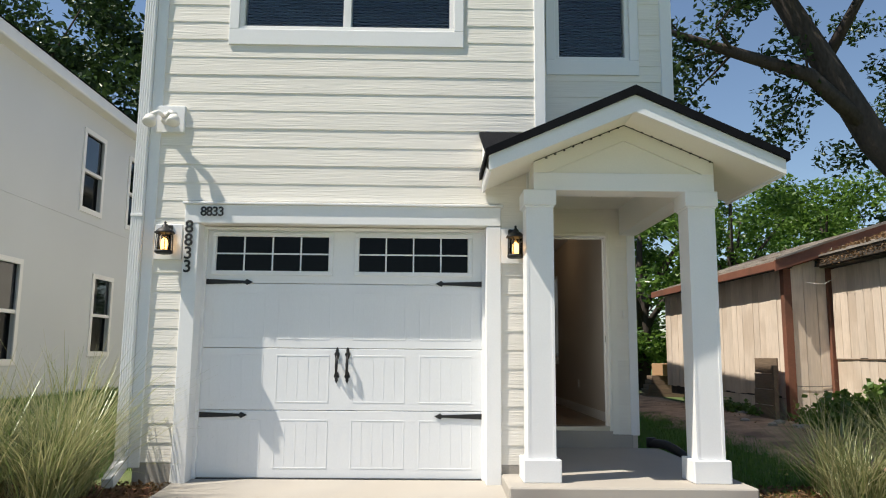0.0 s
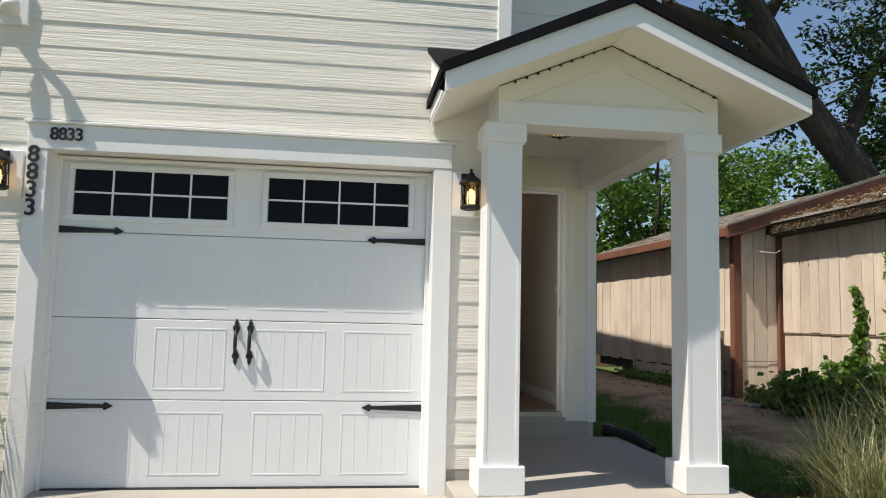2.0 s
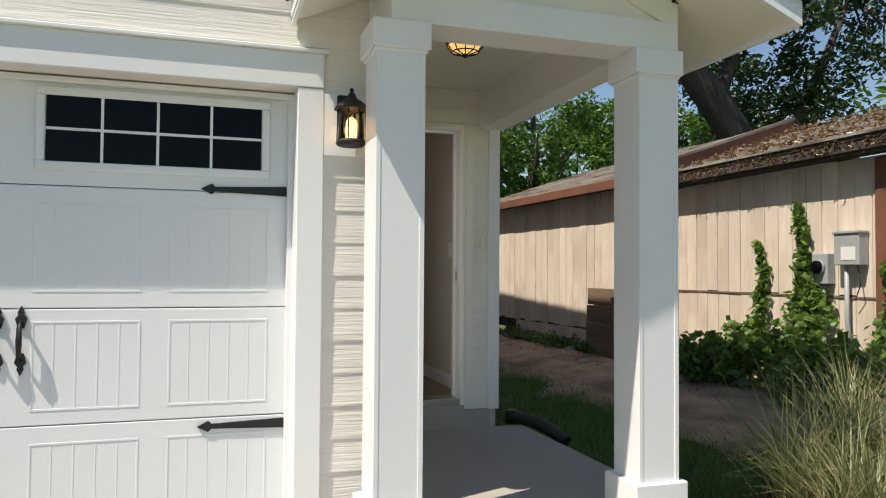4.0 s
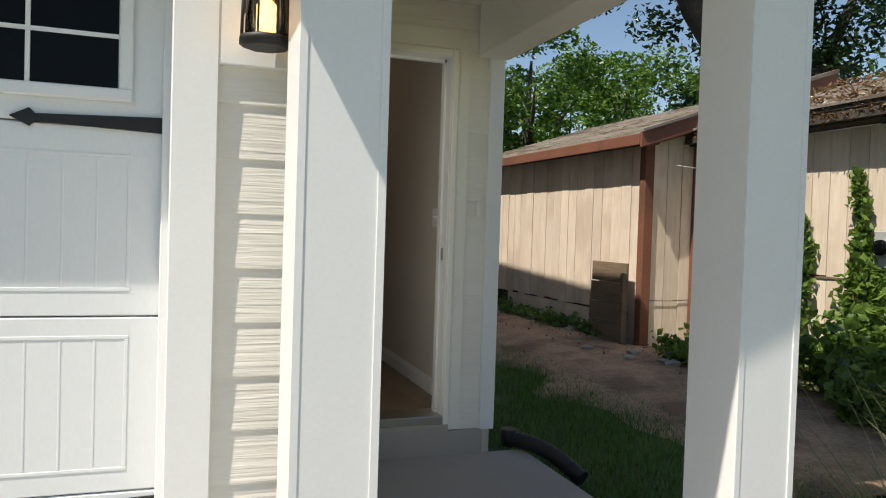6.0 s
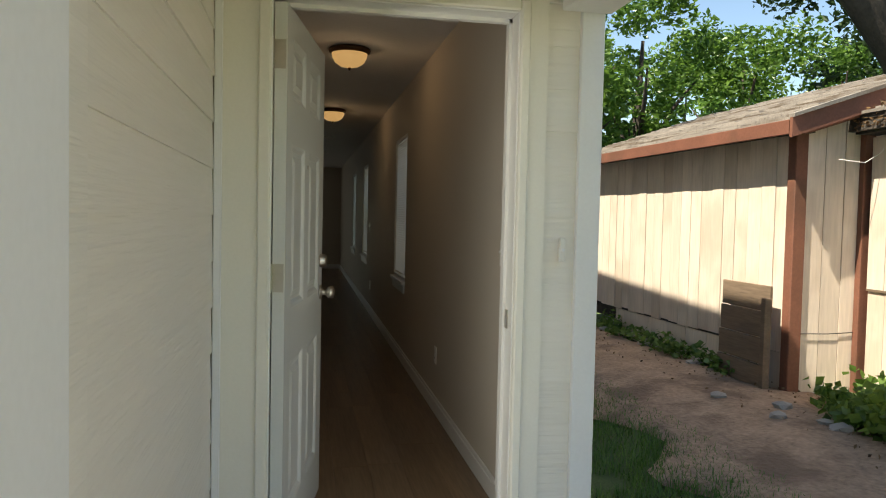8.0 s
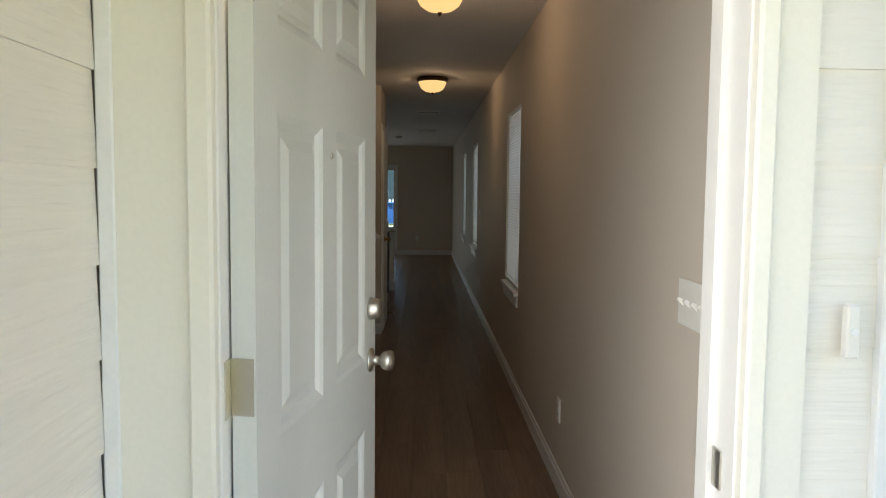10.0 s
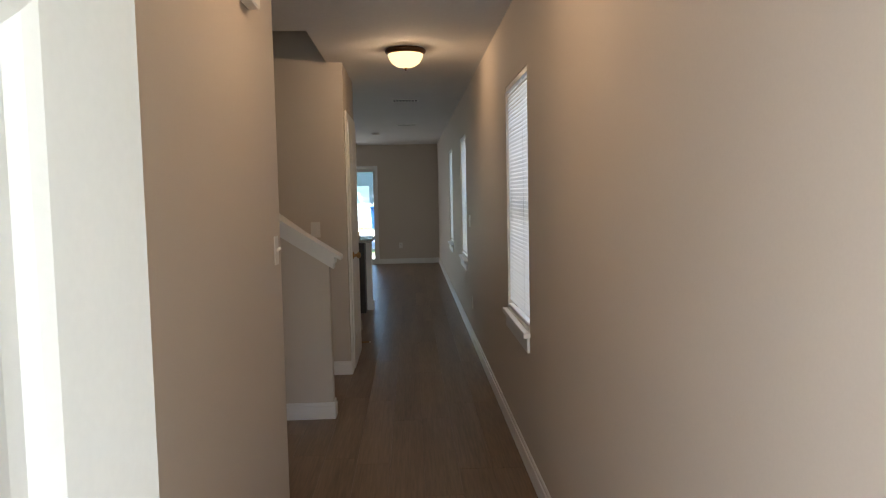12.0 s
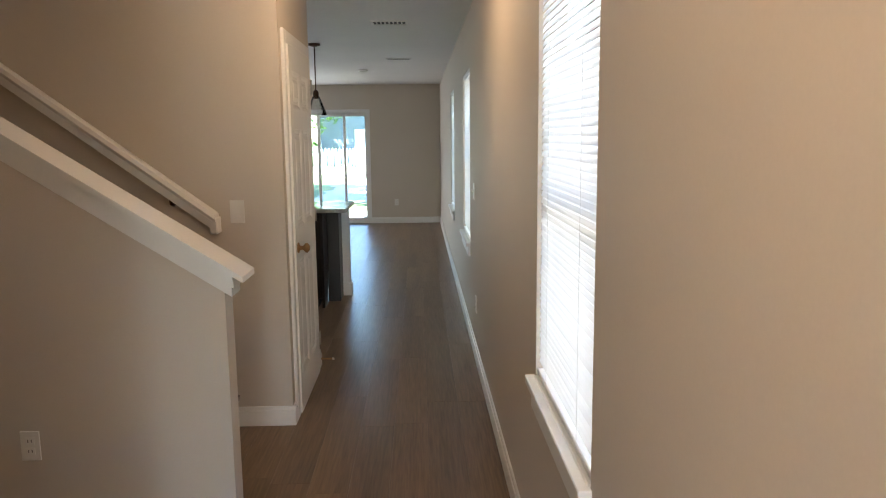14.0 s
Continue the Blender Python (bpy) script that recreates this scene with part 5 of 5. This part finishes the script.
for k in range(5):
    part("board", boxes((-0.6 + 0.05 * k, 0.5, -0.3 + 0.04 * k, 0.3, 0.108 * k, 0.108 * k + 0.1)), OLDWOOD, pile)
bn = thing("blue_barrel", (8.6, 13.2, 0.08), "blue plastic barrel in the yard", "barrel")
part("body", turned([(0.27, 0.0), (0.30, 0.1), (0.31, 0.45), (0.30, 0.8), (0.26, 0.9), (0.2, 0.9)], 20), BLUEPLASTIC, bn)

# ---- neighbour's house ----
nh = thing("neighbour_house", (-4.6, 0.0, 0.3), "two-storey pale grey stucco house with white windows", "house")
NW = [(7.35, 8.28, 3.38, 4.98), (8.12, 9.05, 0.69, 2.28), (9.42, 10.35, 3.39, 4.99), (4.72, 5.66, 0.55, 2.23), (2.2, 3.1, 3.38, 4.98)]
part("wall", pierced("x", -0.2, 0.0, -3.0, 15.0, 0.02, 5.5, [(a + 0.06, b - 0.06, c + 0.06, d - 0.06) for a, b, c, d in NW]), STUCCO, nh)
part("wall_street", boxes((-7.5, -0.2, -3.0, -2.8, 0.02, 5.5)), STUCCO, nh)
part("wall_rear", boxes((-7.5, -0.2, 14.8, 15.0, 0.02, 5.5)), STUCCO, nh)
part("wall_side", boxes((-7.7, -7.5, -3.0, 15.0, 0.02, 5.5)), STUCCO, nh)
part("foundation", boxes((-7.7, 0.015, -3.02, 15.02, -0.5, 0.03)), CONCRETE, nh)
part("floor_band", boxes((0.0, 0.012, -3.0, 15.0, 3.20, 3.225)), STUCCO, nh)
part("fascia", boxes((0.25, 0.31, -3.4, 15.3, 5.35, 5.56), bevel=0.02), TRIM, nh)
part("soffit", boxes((-7.9, 0.25, -3.4, 15.3, 5.40, 5.44)), SOFFIT, nh)
part("roof", prism([(0.33, 5.56), (-3.7, 6.7), (-8.0, 5.56)], -3.4, 15.3, "y"), SHINGLE, nh)
for a, b, c, d in NW:
    w = part("window", boxes((-0.005, 0.03, a, b, d - 0.09, d), (-0.005, 0.03, a, b, c, c + 0.10), (-0.005, 0.03, a, a + 0.09, c + 0.10, d - 0.09), (-0.005, 0.03, b - 0.09, b, c + 0.10, d - 0.09), (-0.06, 0.01, a + 0.09, b - 0.09, (c + d) / 2 - 0.03, (c + d) / 2 + 0.03), bevel=0.004), VINYL, nh)
    part("pane", boxes((-0.035, -0.03, a + 0.09, b - 0.09, (c + d) / 2 + 0.03, d - 0.09)), SKYGLASS, w)
    part("pane", boxes((-0.065, -0.06, a + 0.09, b - 0.09, c + 0.10, (c + d) / 2 - 0.03)), DARKGLASS, w)

# ---- trees ----
def crown(rng, centres, per, spread):
    pts = []
    for c, r in centres:
        p = rng.normal(size=(int(per * r * r), 3))
        p /= np.maximum(1e-6, np.linalg.norm(p, axis=1))[:, None]
        p *= (rng.uniform(0, 1, len(p)) ** 0.45)[:, None] * r * spread * np.array((1, 1, 0.72))
        pts.append(p + np.array(c))
    return np.concatenate(pts)


def tree(name, at, trunk, limbs, clumps, leaf, size, per, label, seed, spread=1.0, droop=0.2):
    """trunk and limbs: (points, radii) from the base; clumps: (place, radius)."""
    t = thing(name, at, label, "tree")
    bm = tube(*trunk, 14)
    for pts, rad in limbs:
        tube(pts, rad, 8, bm)
    part("trunk", bm, BARK, t)
    rng = np.random.default_rng(seed)
    cr = new("crown", leaf_mesh("crown", crown(rng, clumps, per, spread), size, leaf, droop))
    cr.parent = t
    return t


rg = random.Random(5)
# great leaning oak behind the shed
limbs = [([(-3.2, 0, 6.6), (-5.2, -0.4, 8.2), (-7.2, -0.6, 8.7), (-9.4, -0.8, 9.3)], [0.22, 0.19, 0.14, 0.05]),
         ([(-2.4, 0, 5.6), (-1.0, 0.8, 8.0), (1.4, 1.0, 11.0)], [0.20, 0.14, 0.05]),
         ([(-1.0, 0.2, 3.5), (1.2, 0.8, 6.0), (3.2, 1.2, 9.5)], [0.26, 0.18, 0.06]),
         ([(-5.6, 0.1, 11.0), (-7.4, -0.3, 12.6), (-9.6, -0.4, 13.3)], [0.18, 0.12, 0.05]),
         ([(-4.4, 0, 9.0), (-3.4, -0.6, 11.0), (-2.6, -0.9, 13.0)], [0.16, 0.1, 0.04])]
clumps = []
tips = [(p[-1], 1.7) for p, _ in limbs] + [(p[-2], 1.2) for p, _ in limbs]
for (cx, cy, cz), r in tips:
    for k in range(7):
        clumps.append(((cx + rg.gauss(0, r * 0.9), cy + rg.gauss(0, r), cz + rg.gauss(0, r * 0.6)), rg.uniform(0.5, 1.05)))
for k in range(26):
    clumps.append(((rg.uniform(-8.5, 4), rg.uniform(-1.5, 3), rg.uniform(7.0, 14)), rg.uniform(0.45, 1.0)))
for k in range(26):
    clumps.append(((rg.uniform(-3.0, 5), rg.uniform(0, 3), rg.uniform(4.6, 9)), rg.uniform(0.4, 0.85)))
twigs = []
for (c, r) in clumps[::2]:
    base = min(((Vector(p) - Vector(c)).length, p) for pts, _ in limbs for p in pts)[1]
    mid = (Vector(base) + Vector(c)) / 2 + Vector((rg.gauss(0, 0.3), rg.gauss(0, 0.3), rg.gauss(0, 0.2)))
    twigs.append(([base, tuple(mid), c], [0.045, 0.03, 0.012]))
tree("oak_tree", (16.7, 12.0, 0.0), ([(0.6, 0, -0.4), (-0.3, 0, 2.0), (-2.0, 0, 5.0), (-3.4, 0, 6.6), (-4.5, 0, 8.6), (-5.9, 0.1, 11.2), (-6.8, 0.2, 13.8)], [0.62, 0.52, 0.42, 0.38, 0.33, 0.27, 0.15]),
     limbs + twigs, clumps, OAKLEAF, 0.19, 330, "large leaning oak with dark limbs and small leaves", 3)


def round_tree(name, x, y, h, r, leaf, seed, label, size=0.19, per=420, low=0.12):
    q = random.Random(seed)
    limbs_, cl = [], []
    for k in range(9):
        a = q.uniform(0, 6.28)
        z = h * q.uniform(0.45, 0.85)
        limbs_.append(([(0, 0, z * 0.45), (r * 0.4 * math.cos(a), r * 0.4 * math.sin(a), z * 0.8), (r * 0.8 * math.cos(a), r * 0.8 * math.sin(a), z)], [0.11, 0.06, 0.02]))
    for k in range(int(34 + r * 9)):
        a, f, z = q.uniform(0, 6.28), q.uniform(0.25, 1.0), q.uniform(low, 0.97)
        w = r * math.sin(min(1.0, z * 1.25 + 0.15) * math.pi * 0.5) * (1.0 if z < 0.6 else math.sqrt(max(0.05, 1 - ((z - 0.6) / 0.42) ** 2)))
        cl.append(((w * f * math.cos(a), w * f * math.sin(a), z * h), q.uniform(0.45, 0.95) * (0.6 + r * 0.14)))
    return tree(name, (x, y, ground_z(x, y) - 0.1), ([(0, 0, 0), (0.1, 0, h * 0.3), (0, 0.1, h * 0.6), (0.05, 0, h * 0.85)], [0.22, 0.17, 0.11, 0.04]), limbs_, cl, leaf, size, per, label, seed)


round_tree("leafy_tree", 8.4, 16.4, 6.4, 2.6, BRIGHTLEAF, 11, "bright green leafy tree behind the shed")
round_tree("leafy_tree", 11.6, 17.2, 7.4, 3.0, BRIGHTLEAF, 12, "tall bright green leafy tree behind the shed")
round_tree("leafy_tree", 15.0, 18.0, 6.9, 3.0, BRIGHTLEAF, 13, "bright green leafy tree beside the oak")
round_tree("leafy_tree", 18.6, 18.6, 6.6, 3.0, BRIGHTLEAF, 14, "bright green leafy tree beyond the shed")
round_tree("leafy_tree", 6.0, 24.0, 6.5, 3.0, OAKLEAF, 15, "darker green tree far behind the yard", 0.22, 200)
round_tree("oak_tree", -7.6, 21.0, 15.5, 6.0, OAKLEAF, 21, "tall dark oak rising behind the neighbour's roof", 0.3, 260, 0.12)
round_tree("oak_tree", -2.2, 24.0, 15.0, 5.0, OAKLEAF, 22, "dark oak behind the houses", 0.3, 240, 0.12)
round_tree("oak_tree", -13.5, 19.0, 14.5, 5.5, OAKLEAF, 23, "dark oak beyond the neighbour's house", 0.3, 200, 0.15)


# ---- planting ----
def grass_clump(x, y, h, n, seed, label):
    g = thing("ornamental_grass", (x, y, ground_z(x, y) + 0.02), label, "ornamental grass", "ornamental grass clumps")
    q = random.Random(seed)
    me = blade_mesh("blades", [(q.gauss(0, 0.07), q.gauss(0, 0.07), 0.0) for _ in range(n)], h, 0.005, h * 0.6, BLADE, seed, 0.9)
    b_ = new("blades", me)
    b_.parent = g


for i, (x, y, h) in enumerate(((-0.62, -1.0, 1.05), (-1.15, -0.9, 1.1), (-1.95, -0.95, 1.15), (-0.74, -0.45, 1.15), (-1.7, -1.6, 0.95), (-2.5, -0.7, 1.1))):
    grass_clump(x, y, h, 460, 40 + i, "tall arching ornamental grass beside the driveway")
for i, (x, y, h) in enumerate(((5.2, -0.2, 0.8), (5.75, -0.6, 0.9), (6.05, 0.25, 0.85), (6.6, -0.3, 0.9), (5.5, -1.2, 0.75), (6.3, -0.95, 0.9), (6.9, 0.35, 0.85), (5.05, -0.75, 0.7))):
    grass_clump(x, y, h, 330, 60 + i, "pale arching ornamental grass beside the porch")


def weed(x, y, h, n, leaf, seed, label, size=0.09):
    w = thing("weed_plant", (x, y, ground_z(x, y)), label, "weed", "weeds along the shed")
    q = np.random.default_rng(seed)
    stems = bmesh.new()
    pts = []
    for k in range(7):
        a, r = q.uniform(0, 6.28), q.uniform(0.05, 0.3)
        top = (r * math.cos(a), r * math.sin(a), h * q.uniform(0.5, 1.0))
        tube([(0.2 * top[0], 0.2 * top[1], 0), (0.6 * top[0], 0.6 * top[1], top[2] * 0.6), top], [0.006, 0.005, 0.002], 5, stems)
        f = q.uniform(0.15, 1.05, n // 7)[:, None]
        pts.append(np.array(top) * f + q.normal(0, 0.055, (n // 7, 3)) * np.array((1, 1, 0.7)) + np.array((0, 0, 0.04)))
    part("stems", stems, WEEDLEAF, w)
    pts = np.concatenate(pts)
    pts[:, 2] = np.maximum(pts[:, 2], 0.03)
    l_ = new("leaves", leaf_mesh("leaves", pts, size, leaf, 0.1, 0.75))
    l_.parent = w


q = random.Random(8)
for i in range(26):
    weed(q.uniform(7.0, 7.9), 0.6 + 4.1 * (i / 26) + q.uniform(-0.15, 0.15), q.uniform(0.28, 0.6) if i < 20 else q.uniform(0.15, 0.3), 230, WEEDLEAF if i % 3 else VINELEAF, 100 + i, "low broad-leaved weed at the shed's foot", 0.09)
for i, (x, y, h) in enumerate(((7.55, 3.3, 0.7), (7.6, 2.4, 0.8), (7.5, 1.5, 0.85), (7.3, 2.0, 0.6), (7.25, 2.9, 0.55), (7.2, 1.1, 0.6), (7.4, 0.6, 0.7))):
    weed(x, y, h, 420, WEEDLEAF, 150 + i, "tall broad-leaved weed in front of the lean-to", 0.12)
for i in range(9):
    weed(q.uniform(7.2, 7.4), 5.9 + 0.36 * i, q.uniform(0.12, 0.28), 120, WEEDLEAF, 170 + i, "small weed growing along the shed wall", 0.07)


def vine(y, z0, z1, w, n, seed, label):
    v_ = thing("climbing_vine", (8.10, y, 0.1), label, "vine", "vines on the lean-to")
    q_ = np.random.default_rng(seed)
    f = q_.uniform(0, 1, n)
    taper = w * (1.05 - 0.75 * f)
    c = np.stack([-np.abs(q_.normal(0.02, 0.035, n)), q_.normal(0, 1, n) * taper * 0.5 + 0.05 * np.sin(f * 7), z0 + (z1 - z0) * f], axis=1)
    st_ = bmesh.new()
    for k in range(3):
        tube([(-0.012, 0.03 * (k - 1) + 0.04 * math.sin(j * 1.3 + k), 0.0 + (z1 - 0.05) * j / 8) for j in range(9)], [0.007 - 0.0006 * j for j in range(9)], 5, st_)
    part("stems", st_, OLDWOOD, v_)
    l_ = new("leaves", leaf_mesh("leaves", c, 0.085, VINELEAF, 0.5, 0.7))
    l_.parent = v_


vine(3.42, 0.2, 1.55, 0.15, 420, 1, "bright climbing vine on the lean-to wall")
vine(2.82, 0.2, 1.95, 0.20, 760, 2, "thick bright vine beside the electric meter")
vine(2.62, 0.2, 1.20, 0.30, 700, 3, "leafy vine under the electric meter")
vine(1.75, 0.2, 1.30, 0.18, 420, 4, "bright climbing vine below the breaker box")

# lawn blades, litter
lr = np.random.default_rng(9)
def in_lawn(n, x0, x1, y0, y1):
    out = []
    while len(out) < n:
        x, y = lr.uniform(x0, x1), lr.uniform(y0, y1)
        if noise.noise((x * 1.3, y * 1.3, 2)) > -0.55:
            out.append((x, y, ground_z(x, y) + 0.0))
    return out


tagged(new("lawn_grass", blade_mesh("lawn_grass", in_lawn(22000, 4.42, 5.98, -0.4, 7.5), 0.085, 0.0035, 0.05, LAWNBLADE, 5, 0.6)), "short shaded green lawn grass beside the house", "grass", kind="stuff")
tagged(new("lawn_grass", blade_mesh("lawn_grass", in_lawn(9000, -4.5, -0.7, 0.5, 9.0), 0.10, 0.005, 0.06, LAWNBLADE, 6, 0.6)), "green lawn grass between the houses", "grass", kind="stuff")
tagged(new("leaf_litter", leaf_mesh("leaf_litter", [(x, y, ground_z(x, y) + 0.065) for x, y in zip(7.45 - 0.9 * lr.uniform(0, 1, 420) ** 2, lr.uniform(2.2, 9.5, 420))], 0.035, DEADLEAF, narrow=0.5)), "dry brown leaves scattered on the dirt", "leaf litter", kind="stuff")
tagged(new("mulch_chips", leaf_mesh("mulch_chips", [(x, y, ground_z(x, y) + 0.06) for x, y in zip(np.concatenate([lr.uniform(-1.4, -0.1, 1400), lr.uniform(2.62, 2.93, 260), lr.uniform(4.4, 5.4, 900)]), np.concatenate([lr.uniform(-1.6, 0.0, 1400), lr.uniform(-0.75, 0.0, 260), lr.uniform(-1.2, 0.0, 900)]))], 0.055, DEADLEAF, narrow=0.35)), "brown bark chips in the planting beds", "mulch", kind="stuff")

# ---- back yard seen through the sliding door ----
structure("patio", boxes((-0.6, 3.4, 17.68, 20.4, 0.0, 0.28), bevel=0.01), CONCRETE, "bright concrete patio behind the house")
strip("yard_path", 0.2, 3.6, 22.5, 33.0, 0.02, CONCRETE, "pale worn path across the back yard", 0.6, 0.8)
fn = thing("picket_fence", (1.0, 36.0, ground_z(1.0, 36.0)), "white picket fence across the back yard", "fence")
pk = to_mesh("picket", prism([(-0.045, 0.05), (0.045, 0.05), (0.045, 1.1), (0, 1.2), (-0.045, 1.1)], -0.01, 0.01, "y"), VINYL)
for k in range(-44, 45):
    piece("picket", pk, fn, Matrix.Translation((k * 0.15, 0, 0)))
for z in (0.3, 0.9):
    part("rail", boxes((-6.7, 6.7, 0.012, 0.05, z, z + 0.09)), VINYL, fn)
tb = thing("wheelie_bin", (2.0, 34.6, ground_z(2, 34)), "blue plastic wheeled rubbish bin by the fence", "bin")
part("body", prism([(-0.25, 0.06), (0.25, 0.06), (0.32, 0.98), (-0.32, 0.98)], -0.3, 0.3, "y"), BLUEPLASTIC, tb)
part("lid", boxes((-0.34, 0.34, -0.36, 0.34, 0.98, 1.04), bevel=0.015), BLUEPLASTIC, tb)
bh = thing("far_house", (0.4, 48.0, 0.25), "blue-grey house beyond the back fence", "house")
part("wall", boxes((-2.6, 2.6, 0, 7, 0, 3.4)), SLATE, bh)
part("roof", prism([(-3.1, 3.4), (3.1, 3.4), (0, 5.4)], -0.4, 7.4, "y"), SHINGLE, bh)
part("door", boxes((-0.5, 0.5, -0.03, 0.0, 0.0, 2.1)), TRIM, bh)
part("window", boxes((1.1, 2.1, -0.03, 0.0, 1.0, 2.3)), TRIM, bh)
round_tree("yard_tree", 3.6, 38.5, 4.2, 1.3, OAKLEAF, 31, "small dark green tree by the back fence", 0.2, 260)
round_tree("leafy_tree", -3.5, 46.0, 8.0, 3.2, BRIGHTLEAF, 32, "green tree behind the back fence", 0.3, 120)
round_tree("leafy_tree", 9.0, 50.0, 9.0, 4.0, BRIGHTLEAF, 33, "green tree beyond the back yard", 0.3, 100)
for i, (x, y) in enumerate(((-9, 70), (0, 74), (9, 72), (20, 60), (28, 45), (32, 30), (30, 14), (32, 0), (-22, 40), (-26, 20))):
    round_tree("far_tree", x, y, 11.0 + (i % 3), 5.5, OAKLEAF if i % 2 else BRIGHTLEAF, 50 + i, "distant green tree along the horizon", 0.5, 42)

# ---- floor planks ----
floor = structure("floor", boxes((-0.28, 4.01, 1.99, 17.5, FLOOR - 0.0115, FLOOR - 0.004)), CABINET, "brown wood-look vinyl plank floor")
pm = bmesh.new()
box(pm, 0.0003, 0.1797, 0.0003, 1.2197, -0.006, 0.0, 0.0006)
PLANKMESH = to_mesh("plank", pm, PLANK)
q = random.Random(2)
for row in range(14):
    x0 = 4.01 - 0.18 * (row + 1)
    y = 1.99 - q.uniform(0.1, 1.1)
    first = 5.2 if x0 + 0.09 < 2.88 else 1.99
    while y < 17.5:
        a, b = max(y, first), min(y + 1.22, 17.5)
        if b - a > 0.02:
            piece("plank", PLANKMESH, floor, Matrix.Translation((x0, a, FLOOR)) @ Matrix.Diagonal((1, (b - a) / 1.22, 1, 1)))
        y += 1.22
